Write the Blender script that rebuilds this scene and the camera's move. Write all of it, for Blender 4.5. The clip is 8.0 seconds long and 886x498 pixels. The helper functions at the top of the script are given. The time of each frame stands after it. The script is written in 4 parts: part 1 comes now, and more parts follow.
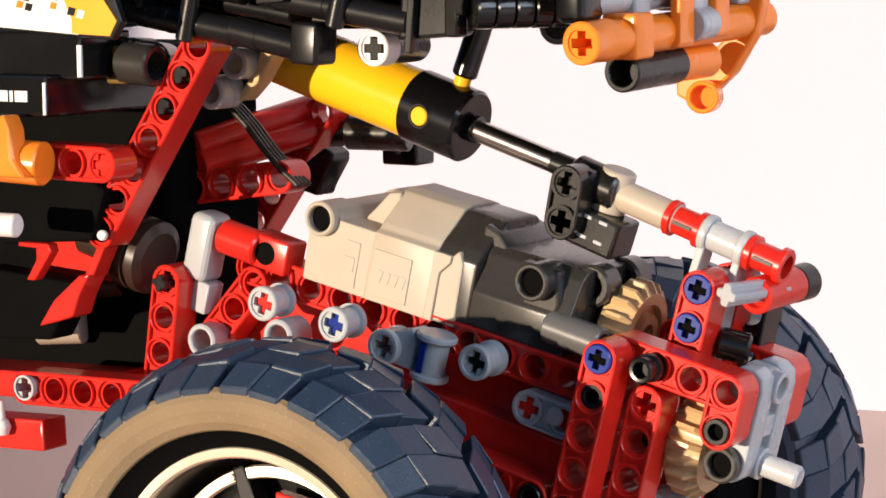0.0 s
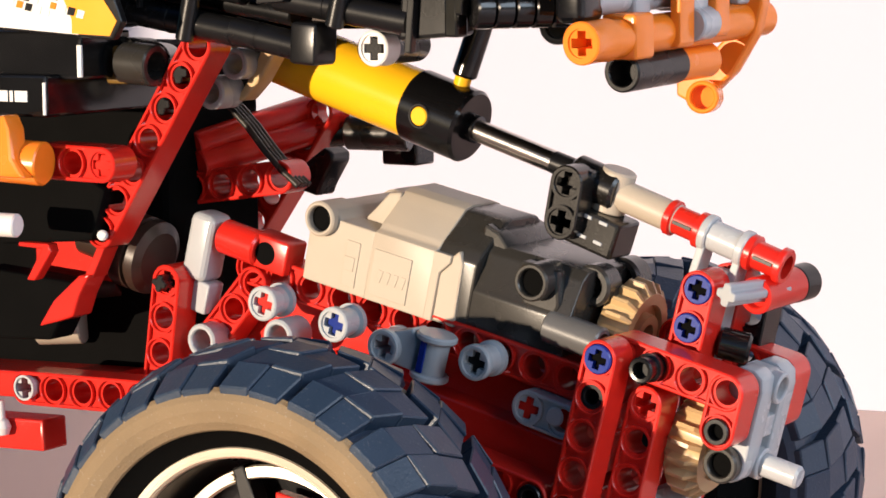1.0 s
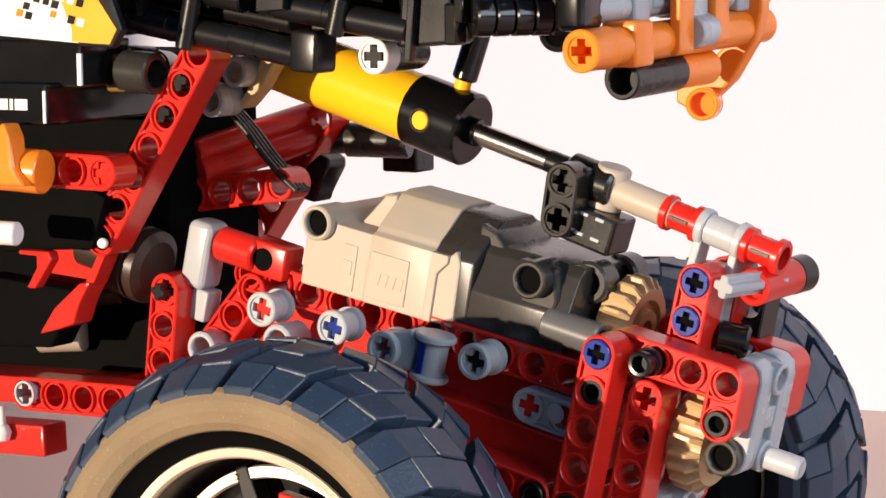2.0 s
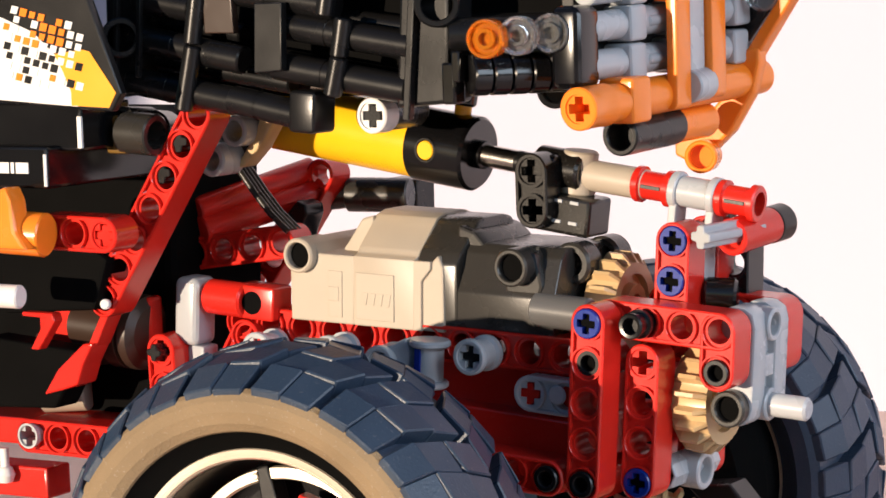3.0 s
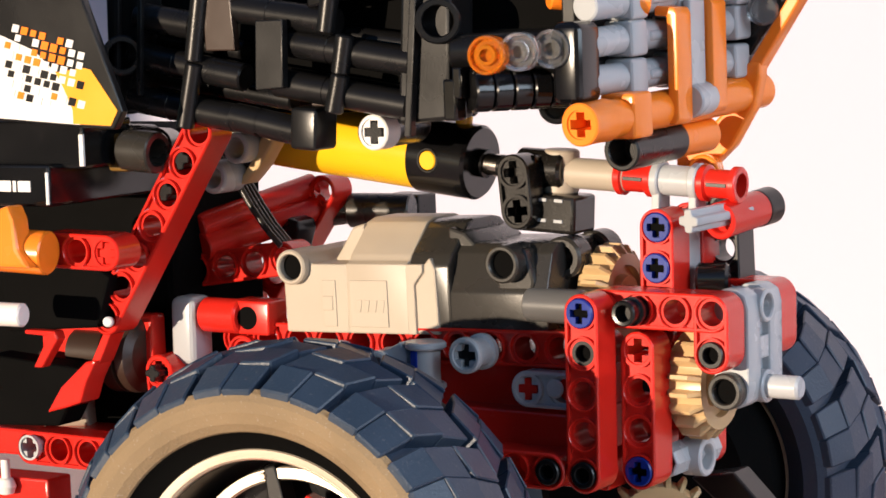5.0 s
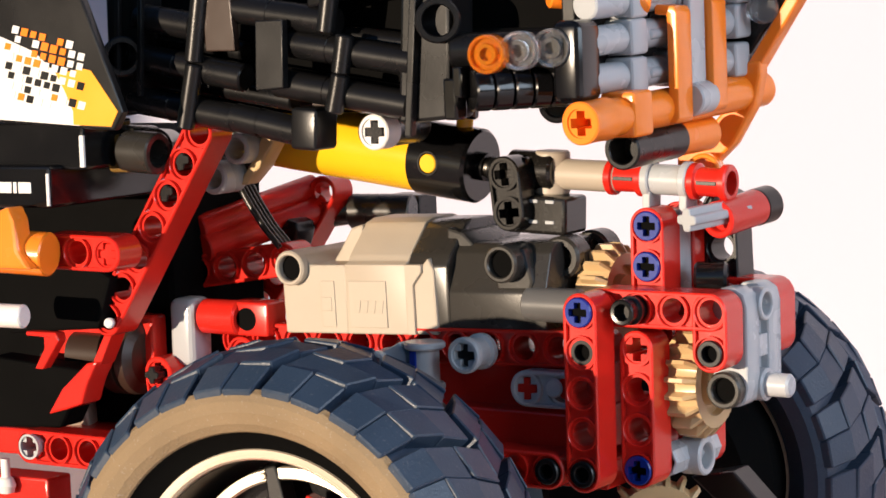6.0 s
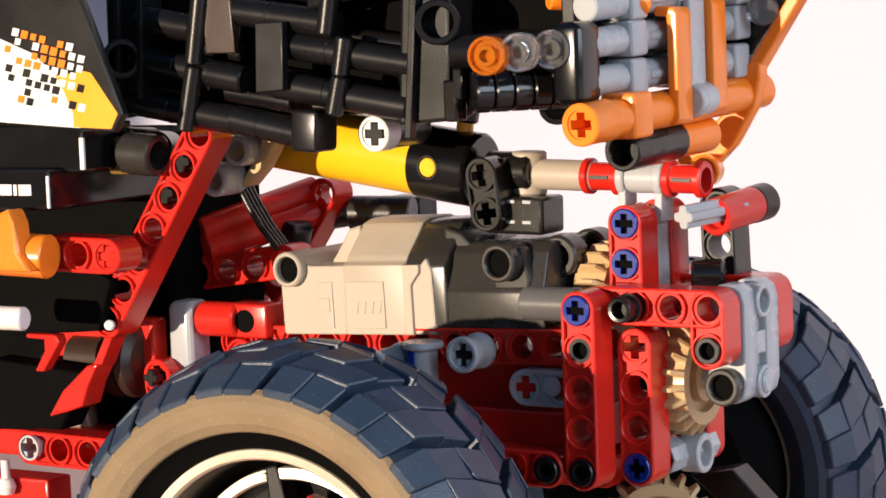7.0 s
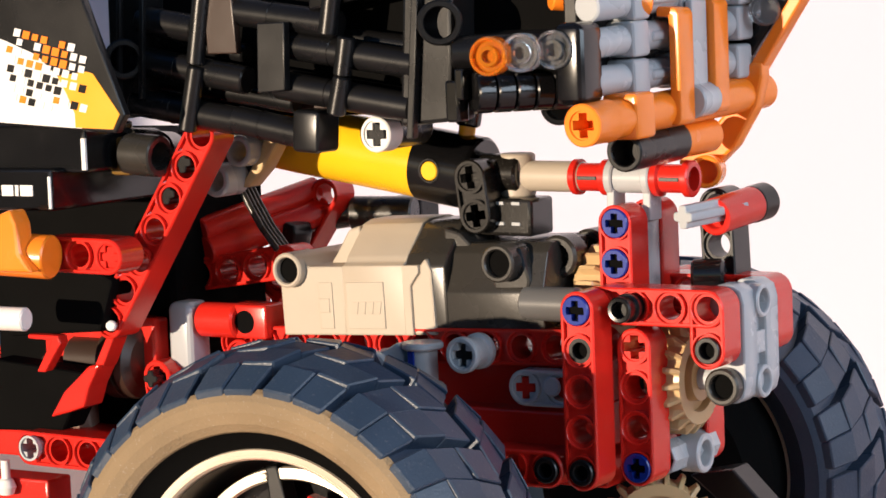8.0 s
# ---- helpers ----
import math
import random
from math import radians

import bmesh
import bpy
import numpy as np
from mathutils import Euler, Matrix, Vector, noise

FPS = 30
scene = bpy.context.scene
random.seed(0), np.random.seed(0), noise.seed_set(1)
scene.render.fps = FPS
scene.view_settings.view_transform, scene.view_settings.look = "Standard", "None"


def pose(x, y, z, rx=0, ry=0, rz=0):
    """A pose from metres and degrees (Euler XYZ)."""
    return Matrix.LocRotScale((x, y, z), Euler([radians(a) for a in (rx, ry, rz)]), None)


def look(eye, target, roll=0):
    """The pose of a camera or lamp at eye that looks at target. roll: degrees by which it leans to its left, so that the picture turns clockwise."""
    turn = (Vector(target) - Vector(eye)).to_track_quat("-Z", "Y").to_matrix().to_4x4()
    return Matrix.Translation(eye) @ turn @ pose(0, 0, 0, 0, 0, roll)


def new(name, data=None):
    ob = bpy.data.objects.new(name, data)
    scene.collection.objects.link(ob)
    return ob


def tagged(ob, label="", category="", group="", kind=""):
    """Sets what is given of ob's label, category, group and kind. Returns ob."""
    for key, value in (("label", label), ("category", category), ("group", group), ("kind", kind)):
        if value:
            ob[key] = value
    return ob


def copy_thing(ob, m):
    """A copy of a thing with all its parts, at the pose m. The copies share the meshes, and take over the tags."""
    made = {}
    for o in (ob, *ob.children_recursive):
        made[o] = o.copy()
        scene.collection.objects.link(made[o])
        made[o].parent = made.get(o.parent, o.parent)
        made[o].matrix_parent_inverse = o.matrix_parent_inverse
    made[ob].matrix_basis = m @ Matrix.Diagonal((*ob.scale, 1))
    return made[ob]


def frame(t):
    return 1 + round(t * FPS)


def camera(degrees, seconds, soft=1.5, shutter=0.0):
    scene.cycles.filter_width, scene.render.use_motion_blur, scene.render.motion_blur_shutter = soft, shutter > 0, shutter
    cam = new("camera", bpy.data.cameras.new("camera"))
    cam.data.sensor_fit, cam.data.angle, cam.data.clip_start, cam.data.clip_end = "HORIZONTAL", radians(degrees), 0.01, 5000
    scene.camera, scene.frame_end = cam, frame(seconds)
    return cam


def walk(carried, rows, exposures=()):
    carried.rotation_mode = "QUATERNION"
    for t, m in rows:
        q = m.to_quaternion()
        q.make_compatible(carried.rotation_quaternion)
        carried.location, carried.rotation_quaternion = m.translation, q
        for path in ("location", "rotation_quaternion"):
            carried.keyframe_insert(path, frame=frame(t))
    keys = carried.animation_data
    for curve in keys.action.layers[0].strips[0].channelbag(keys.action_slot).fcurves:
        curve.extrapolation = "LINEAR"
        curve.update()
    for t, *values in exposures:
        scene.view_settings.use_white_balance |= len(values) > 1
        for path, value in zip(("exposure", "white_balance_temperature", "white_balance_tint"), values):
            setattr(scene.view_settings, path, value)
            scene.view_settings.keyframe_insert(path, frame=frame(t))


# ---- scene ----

# ---------------- camera ----------------
cam = camera(20.0, 8.0, soft=1.6)
EYE = (0.2379, -0.4225, 0.1603)
AIM = (EYE[0] - 0.53281, EYE[1] + 0.84016, EYE[2] - 0.10117)
walk(cam, [(0.0, look(EYE, AIM, -2.25)), (8.0, look(EYE, AIM, -2.25))], exposures=[(0.0, 0.49), (8.0, 0.49)])

# ---------------- world and sun ----------------
SUN_EL, SUN_AZ = radians(2.6), radians(-14)   # azimuth from -y towards -x
world = bpy.data.worlds.new("world")
scene.world = world
world.use_nodes = True
sky = world.node_tree.nodes.new("ShaderNodeTexSky")
sky.sky_type, sky.sun_disc, sky.sun_elevation, sky.sun_rotation = "NISHITA", False, SUN_EL, math.pi + SUN_AZ
sky.dust_density, sky.ozone_density = 0.0, 4.0
world.node_tree.links.new(sky.outputs[0], world.node_tree.nodes["Background"].inputs[0])
world.node_tree.nodes["Background"].inputs[1].default_value = 0.15
sun = new("sun", bpy.data.lights.new("sun", "SUN"))
sun.data.energy, sun.data.angle, sun.data.color = 4.8, radians(0.8), (1.0, 0.80, 0.60)
sun.matrix_basis = look((math.sin(SUN_AZ) * math.cos(SUN_EL), -math.cos(SUN_AZ) * math.cos(SUN_EL), math.sin(SUN_EL)), (0, 0, 0))

# daylight from the window in the right-hand wall
window_light = new("window_light", bpy.data.lights.new("window_light", "AREA"))
window_light.data.shape, window_light.data.size, window_light.data.size_y = "RECTANGLE", 0.95, 0.85
window_light.data.energy, window_light.data.color = 12.0, (0.74, 0.86, 1.0)
window_light.matrix_basis = look((1.49, -0.30, 0.62), (0.0, -0.02, 0.1))

# ---------------- materials ----------------
def material(name, colour, rough=0.25, spec=0.5, metal=0.0, scale=400.0, vary=0.06, bump=0.03, coat=0.0, dust=0.0, trans=0.0):
    m = bpy.data.materials.new(name)
    m.use_nodes = True
    n, l = m.node_tree.nodes, m.node_tree.links
    b = n["Principled BSDF"]
    b.inputs["Metallic"].default_value = metal
    b.inputs["Specular IOR Level"].default_value = spec
    b.inputs["Coat Weight"].default_value = coat
    b.inputs["Transmission Weight"].default_value = trans
    geo = n.new("ShaderNodeTexCoord")
    fine, broad = n.new("ShaderNodeTexNoise"), n.new("ShaderNodeTexNoise")
    fine.inputs["Scale"].default_value, fine.inputs["Detail"].default_value = scale * 6, 4
    broad.inputs["Scale"].default_value, broad.inputs["Detail"].default_value = scale * 0.25, 3
    l.new(geo.outputs["Object"], fine.inputs["Vector"])
    l.new(geo.outputs["Object"], broad.inputs["Vector"])
    mix = n.new("ShaderNodeMix")
    mix.data_type = "RGBA"
    mix.inputs["A"].default_value = (*[c * (1 - vary) for c in colour], 1)
    mix.inputs["B"].default_value = (*[min(1, c * (1 + vary)) for c in colour], 1)
    l.new(broad.outputs["Fac"], mix.inputs["Factor"])
    last = mix.outputs["Result"]
    if dust:
        ramp = n.new("ShaderNodeMapRange")
        ramp.inputs["From Min"].default_value, ramp.inputs["From Max"].default_value = 0.62, 0.75
        ramp.inputs["To Max"].default_value = dust
        l.new(fine.outputs["Fac"], ramp.inputs["Value"])
        d = n.new("ShaderNodeMix")
        d.data_type = "RGBA"
        d.inputs["B"].default_value = (0.5, 0.48, 0.45, 1)
        l.new(ramp.outputs["Result"], d.inputs["Factor"])
        l.new(last, d.inputs["A"])
        last = d.outputs["Result"]
    l.new(last, b.inputs["Base Color"])
    rr = n.new("ShaderNodeMapRange")
    rr.inputs["To Min"].default_value, rr.inputs["To Max"].default_value = rough * 0.75, rough * 1.3
    l.new(broad.outputs["Fac"], rr.inputs["Value"])
    l.new(rr.outputs["Result"], b.inputs["Roughness"])
    if bump:
        bp = n.new("ShaderNodeBump")
        bp.inputs["Strength"].default_value, bp.inputs["Distance"].default_value = bump, 0.0004
        l.new(fine.outputs["Fac"], bp.inputs["Height"])
        l.new(bp.outputs["Normal"], b.inputs["Normal"])
    return m


RED = material("red_plastic", (0.60, 0.020, 0.012), 0.22, dust=0.05)
BLACK = material("black_plastic", (0.006, 0.006, 0.0065), 0.28, 0.4, dust=0.02)
BLACK_GLOSS = material("glossy_black_plastic", (0.004, 0.004, 0.0045), 0.17, bump=0.01)
GREY = material("light_grey_plastic", (0.40, 0.42, 0.44), 0.26)
DGREY = material("dark_grey_plastic", (0.028, 0.026, 0.023), 0.27, dust=0.05)
MOTOR = material("motor_grey_plastic", (0.41, 0.355, 0.285), 0.44, 0.4, bump=0.06)
ROOM = material("room_wall_paint", (0.30, 0.28, 0.26), 0.8, scale=6)
# Glossless black, for dull plastic and for shade inside holes and gaps.
DULL = material("dull_black_and_shade", (0.004, 0.004, 0.004), 0.85, 0.03)
MID = material("medium_grey_plastic", (0.10, 0.10, 0.10), 0.28)
STICKER = material("orange_yellow_sticker", (0.90, 0.36, 0.02), 0.3)
TAN = material("tan_plastic", (0.52, 0.36, 0.18), 0.32)
BLUE = material("blue_plastic", (0.004, 0.022, 0.21), 0.22)
YELLOW = material("yellow_plastic", (0.86, 0.47, 0.012), 0.22)
ORANGE = material("orange_plastic", (0.88, 0.22, 0.018), 0.24)
WHITE = material("white_plastic", (0.75, 0.74, 0.72), 0.3)
# Black rubber; the blue in its colour is reflected skylight.
RUBBER = material("skylit_tyre_rubber", (0.024, 0.042, 0.074), 0.38, scale=250, vary=0.3, bump=0.2, dust=0.10)
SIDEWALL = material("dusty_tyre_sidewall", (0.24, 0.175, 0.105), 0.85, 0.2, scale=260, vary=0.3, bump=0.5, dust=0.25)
CHROME = material("satin_metal_rim", (0.74, 0.64, 0.50), 0.3, metal=0.45)
RING = material("dull_metal_ring", (0.62, 0.54, 0.43), 0.4, metal=0.4)
STEEL = material("steel_rod", (0.5, 0.46, 0.42), 0.22, metal=1.0, bump=0.08)
CLEAR = material("clear_plastic", (0.96, 0.97, 0.98), 0.05, trans=0.93, bump=0)
AMBER = material("clear_orange_plastic", (1.0, 0.30, 0.02), 0.06, trans=0.7, bump=0)
TABLE = material("pale_pink_tabletop", (0.80, 0.54, 0.43), 0.4, scale=30, vary=0.05)
WALL = material("pale_lavender_wall", (0.46, 0.46, 0.555), 0.8, scale=10, vary=0.02)
BROWN = material("dark_brown_plastic", (0.036, 0.021, 0.015), 0.32)
GOLD = material("brown_gold_plastic", (0.16, 0.09, 0.02), 0.35)
DUSTBLACK = material("worn_black_plastic", (0.010, 0.009, 0.008), 0.22, dust=0.10, vary=0.2)


# ---------------- shapes, in millimetres ----------------
def put(bm, x=0, y=0, z=0, rx=0, ry=0, rz=0):
    bm.transform(pose(x, y, z, rx, ry, rz))
    return bm


def join(*bms):
    out = bms[0]
    for b in bms[1:]:
        me = bpy.data.meshes.new("tmp")
        b.to_mesh(me)
        b.free()
        out.from_mesh(me)
        bpy.data.meshes.remove(me)
    return out


def part(name, bm, mat, parent=None, label=""):
    bmesh.ops.remove_doubles(bm, verts=bm.verts, dist=0.004)
    bmesh.ops.dissolve_degenerate(bm, edges=bm.edges, dist=0.003)
    bmesh.ops.recalc_face_normals(bm, faces=bm.faces)
    bm.transform(Matrix.Scale(0.001, 4))
    me = bpy.data.meshes.new(name)
    bm.to_mesh(me)
    bm.free()
    for p in me.polygons:
        p.use_smooth = True
    me.set_sharp_from_angle(angle=radians(20))
    me.materials.append(mat)
    ob = new(name, me)
    ob.parent = parent
    if label:
        tagged(ob, label)
    return ob


def twin(ob, x=0, y=0, z=0, parent=None, name=None):
    """A second piece on the same mesh, moved by x, y, z millimetres in its parent's space."""
    o = new(name or ob.name.split(".")[0], ob.data)
    o.parent = parent or ob.parent
    o.location = (ob.location[0] + x / 1000, ob.location[1] + y / 1000, ob.location[2] + z / 1000)
    if "label" in ob:
        o["label"] = ob["label"]
    return o


def thing(name, label, category, group="", kind=""):
    e = new(name)
    e.empty_display_size = 0.01
    e.location = (0, 0, 0.098)
    return tagged(e, label, category, group, kind)


def lathe(profile, seg=28):
    """Turned round the y axis; profile of (radius, y)."""
    bm = bmesh.new()
    rings = []
    for r, y in profile:
        if r <= 0.001:
            rings.append([bm.verts.new((0, y, 0))])
        else:
            rings.append([bm.verts.new((r * math.cos(a), y, r * math.sin(a))) for a in (2 * math.pi * i / seg for i in range(seg))])
    for a, b in zip(rings, rings[1:]):
        for i in range(seg):
            q = [a[i % len(a)], a[(i + 1) % len(a)], b[(i + 1) % len(b)], b[i % len(b)]]
            q = list(dict.fromkeys(q))
            if len(q) > 2:
                bm.faces.new(q)
    return bm


def tube(r, length, hole=0.0, bevel=0.35, seg=28, depth=None):
    """A tube along +y from 0, with bevelled rims and a bore."""
    if hole:
        d = length if depth is None else depth
        prof = [(hole, d), (hole, bevel), (hole + bevel * 0.6, 0), (r - bevel, 0), (r, bevel), (r, length - bevel), (r - bevel, length), (hole, length)]
        if depth is not None:
            prof = [(0, d)] + prof[:-1] + [(0, length)]
        else:
            prof.append((hole, d))
        return lathe(prof, seg)
    return lathe([(0, 0), (r - bevel, 0), (r, bevel), (r, length - bevel), (r - bevel, length), (0, length)], seg)


def box(x0, x1, y0, y1, z0, z1, bevel=0.5, seg=2):
    bm = bmesh.new()
    bmesh.ops.create_cube(bm, size=1, matrix=Matrix.Translation(((x0 + x1) / 2, (y0 + y1) / 2, (z0 + z1) / 2)) @ Matrix.Diagonal((x1 - x0, y1 - y0, z1 - z0, 1)))
    if bevel:
        bmesh.ops.bevel(bm, geom=bm.edges[:], offset=bevel, segments=seg, affect="EDGES", profile=0.5)
    return bm


def prism(points, y0, y1, bevel=0.4, seg=2):
    """An outline of (x, z) given depth in y."""
    bm = bmesh.new()
    f = bm.faces.new([bm.verts.new((x, y0, z)) for x, z in points])
    r = bmesh.ops.extrude_face_region(bm, geom=[f])
    bmesh.ops.translate(bm, verts=[v for v in r["geom"] if isinstance(v, bmesh.types.BMVert)], vec=(0, y1 - y0, 0))
    bmesh.ops.recalc_face_normals(bm, faces=bm.faces)
    if bevel:
        bmesh.ops.bevel(bm, geom=bm.edges[:], offset=bevel, segments=seg, affect="EDGES", profile=0.5, clamp_overlap=True)
    return bm


def plus_radius(a, arm=2.35, half=0.92):
    c, s = abs(math.cos(a)) + 1e-9, abs(math.sin(a)) + 1e-9
    return max(min(arm / c, half / s), min(half / c, arm / s))


def ray_box(a, hx, hz):
    return min(hx / (abs(math.cos(a)) + 1e-9), hz / (abs(math.sin(a)) + 1e-9))


ANGLES = sorted({round(math.radians(d), 5) for d in range(0, 360, 12)} | {round(k * math.pi / 2 + s * math.atan2(0.92, 2.35), 5) % round(2 * math.pi, 5) for k in range(4) for s in (-1, 1)} | {round(s * math.atan2(h, 4.0) + k, 5) % round(2 * math.pi, 5) for k in (0, math.pi) for s in (-1, 1) for h in (3.7, 2.95)})


def beam(n, cross=(), thick=7.6, half=3.7):
    """A perforated beam along +x: n holes 8 apart, the first at the origin; near face at y=0. cross: indexes of axle holes."""
    bm = bmesh.new()
    for i in range(n):
        first, last = i == 0, i == n - 1
        cx = i * 8.0
        for side in (0, 1):
            loops = []
            for a in ANGLES:
                c = math.cos(a)
                outward = (first and c < -1e-6) or (last and c > 1e-6) or n == 1
                b = half if outward else ray_box(a, 4.0, half)
                edge = outward or abs(b * math.sin(a)) > half - 0.01
                p = half - 0.75 if outward else ray_box(a, 4.0, half - 0.75)
                inner = plus_radius(a) if i in cross else 2.45
                ra = min(3.45, b - 0.31)
                rb = max(ra, min(p, b - 0.31) if edge else p)
                dp = 1.0 if rb > ra + 0.15 and not outward else 0.0
                bb = b - 0.3 if edge else b
                bore = [(inner, 0.8), (3.05, 0.8), (3.05, 0.15), (3.15, 0.0)] if i not in cross else [(inner, 0.5), (2.7, 0.5), (2.7, 0.1), (2.8, 0)]
                ring = [(inner, thick / 2)] + bore + [(ra, 0), (ra, dp), (rb, dp)]
                if edge:
                    ring += [(max(rb, ra), 0), (max(bb, rb), 0), (b, 0.3), (b, thick / 2)]
                elif abs(abs(b * math.sin(a)) - (half - 0.75)) < 0.01:
                    ring += [(b, 0)] * 4
                else:
                    ring += [(b, dp)] * 4
                spots = [(r * c, d, r * math.sin(a)) for r, d in ring]
                if edge and not outward:
                    spots[-3] = (b * c, 0.0, math.copysign(half - 0.3, math.sin(a)))
                loops.append([bm.verts.new((cx + u, d if side == 0 else thick - d, w)) for u, d, w in spots])
            m = len(loops)
            for k in range(m):
                u, v = loops[k], loops[(k + 1) % m]
                for j in range(len(u) - 1):
                    try:
                        bm.faces.new((u[j], u[j + 1], v[j + 1], v[j]))
                    except ValueError:
                        pass
    return bm


def axle(length, arm=2.3, half=0.85):
    """A cross axle along +y from 0."""
    pts = []
    for k in range(4):
        c, s = math.cos(k * math.pi / 2), math.sin(k * math.pi / 2)
        for x, z in ((arm - 0.25, -half), (arm, -half + 0.3), (arm, half - 0.3), (arm - 0.25, half), (half + 0.15, half + 0.15)):
            pts.append((x * c - z * s, x * s + z * c))
    return prism(pts, 0, length, 0.2, 1)


def gear(teeth, r, width, hub=2.45):
    """A double-bevel toothed gear along y, centred."""
    bm = bmesh.new()
    secs = []
    for y, k in ((-width / 2, 0.80), (-width / 4, 1.0), (width / 4, 1.0), (width / 2, 0.80)):
        ring = []
        for i in range(teeth):
            for f, h in ((0.0, 0.83), (0.18, 0.84), (0.33, 1.0), (0.55, 1.0), (0.7, 0.84)):
                a = 2 * math.pi * (i + f) / teeth
                rr = r * (h * k if h > 0.9 else h * (0.86 + 0.14 * k))
                ring.append(bm.verts.new((rr * math.cos(a), y, rr * math.sin(a))))
        secs.append(ring)
    m = len(secs[0])
    for a, b in zip(secs, secs[1:]):
        for i in range(m):
            bm.faces.new((a[i], a[(i + 1) % m], b[(i + 1) % m], b[i]))
    for ring, y, s in ((secs[0], -width / 2, 1), (secs[-1], width / 2, -1)):
        prev = ring
        for rr, yy in ((r * 0.6, y), (r * 0.58, y + s * width * 0.2), (r * 0.42, y + s * width * 0.2), (r * 0.40, y - s * 0.4), (hub, y - s * 0.4), (hub, 0)):
            cur = [bm.verts.new((rr * math.cos(2 * math.pi * i / m), yy, rr * math.sin(2 * math.pi * i / m))) for i in range(m)]
            for i in range(m):
                bm.faces.new((prev[i], prev[(i + 1) % m], cur[(i + 1) % m], cur[i]))
            prev = cur
    return bm


def pin(length=3.0, r=2.3):
    """The open, slotted end of a connector pin, facing -y."""
    return lathe([(0, 2.2), (1.55, 2.2), (1.6, 0.1), (1.75, 0), (r + 0.15, 0), (r + 0.35, 0.25), (r + 0.35, 0.7), (r, 0.9), (r, length), (0, length)], 24)


def axle_pin():
    """The end of a blue axle pin with a cross socket, facing -y."""
    bm = bmesh.new()
    loops = []
    for a in ANGLES:
        q = plus_radius(a, 2.0, 0.75)
        ring = [(0.3, 1.6), (q, 1.6), (q, 0.0), (2.75, 0.0), (2.95, 0.25), (2.95, 1.0), (2.4, 1.2), (2.4, 6.0)]
        loops.append([bm.verts.new((r * math.cos(a), d, r * math.sin(a))) for r, d in ring])
    for k in range(len(loops)):
        u, v = loops[k], loops[(k + 1) % len(loops)]
        for j in range(len(u) - 1):
            bm.faces.new((u[j], u[j + 1], v[j + 1], v[j]))
    bm.faces.new([lp[0] for lp in loops])
    return bm


def bush(length=8.0, r=3.7, waist=3.0, cross=True):
    """A bush along +y from 0 with flanged ends and a cross or round bore."""
    bm = bmesh.new()
    loops = []
    for a in ANGLES:
        q = plus_radius(a) if cross else 2.45
        ring = [(q, length), (q, 0.5), (2.75, 0.5), (2.8, 0.0), (r - 0.3, 0), (r, 0.3), (r, 1.5), (waist, 1.9), (waist, length - 1.9), (r, length - 1.5), (r, length - 0.3), (r - 0.3, length), (q, length)]
        loops.append([bm.verts.new((rr * math.cos(a), d, rr * math.sin(a))) for rr, d in ring])
    for k in range(len(loops)):
        u, v = loops[k], loops[(k + 1) % len(loops)]
        for j in range(len(u) - 1):
            bm.faces.new((u[j], u[j + 1], v[j + 1], v[j]))
    return bm


def along(ax0, ax1):
    """The pose that lays a +y shape from ax0 towards ax1."""
    a, b = Vector(ax0), Vector(ax1)
    return Matrix.Translation(a) @ (b - a).to_track_quat("Y", "Z").to_matrix().to_4x4()


def tube_between(p, q, r, hole=0.0, depth=None, bevel=0.35):
    bm = tube(r, (Vector(q) - Vector(p)).length, hole, bevel, depth=depth)
    bm.transform(along(p, q))
    return bm


# ---------------- the setting ----------------
tagged(part("ground", put(box(-1400, 1400, -1200, 440, -20, 0, 1.0)), TABLE), "pale pinkish wooden tabletop under the toy truck", "table", kind="structure")
tagged(part("wall_back", put(box(-1500, 1500, 440, 460, -20, 1200, 0)), WALL), "plain pale lavender wall behind the table", "wall", kind="structure")

# Unseen walls, added to cut off low sky and keep black plastic's reflections dark.
tagged(part("sky_blocker_left", box(-2400, -900, -1320, -1300, -20, 1300, 0), ROOM), "unseen grey wall added beside the sun's opening to block the sky", "wall", kind="structure")
tagged(part("sky_blocker_right", box(720, 1500, -1320, -1300, -20, 1300, 0), ROOM), "unseen grey wall added beside the sun's opening to block the sky", "wall", kind="structure")
tagged(part("sky_blocker_low", box(-900, 720, -1320, -1300, -20, 40, 0), ROOM), "unseen grey wall added below the sun's opening to block the sky", "wall", kind="structure")

for nm, b in (("wall_right_near", (1500, 1520, -1300, -780, -20, 1300)), ("wall_right_far", (1500, 1520, 180, 460, -20, 1300)), ("wall_right_sill", (1500, 1520, -780, 180, -20, 190)), ("wall_right_lintel", (1500, 1520, -780, 180, 1060, 1300))):
    tagged(part(nm, box(*b, 0), ROOM), "grey room wall round the side window", "wall", kind="structure")

# ---------------- front axle unit ----------------
axle_unit = thing("front_axle_unit", "red toy front axle frame of perforated beams carrying a grey motor", "toy axle")
part("upright_beam", put(beam(5), 0, 0, 0, 0, 90, 0), RED, axle_unit)
part("lower_beam", put(beam(5), -40, 0.1, -32), RED, axle_unit)
inner = part("inner_upright_beam", put(beam(4, cross=(0,)), 8, 8, -8, 0, 90, 0), RED, axle_unit)
twin(inner, 0, 24.4, 0)
corner = part("corner_beam", join(put(beam(4), 0, 8, 0), put(beam(2), 24, 8.02, 0, 0, 90, 0)), RED, axle_unit)
twin(corner, 0, 24.4, 0)
part("far_upright_beam", put(beam(5), 0, 40.8, 0, 0, 90, 0), RED, axle_unit)
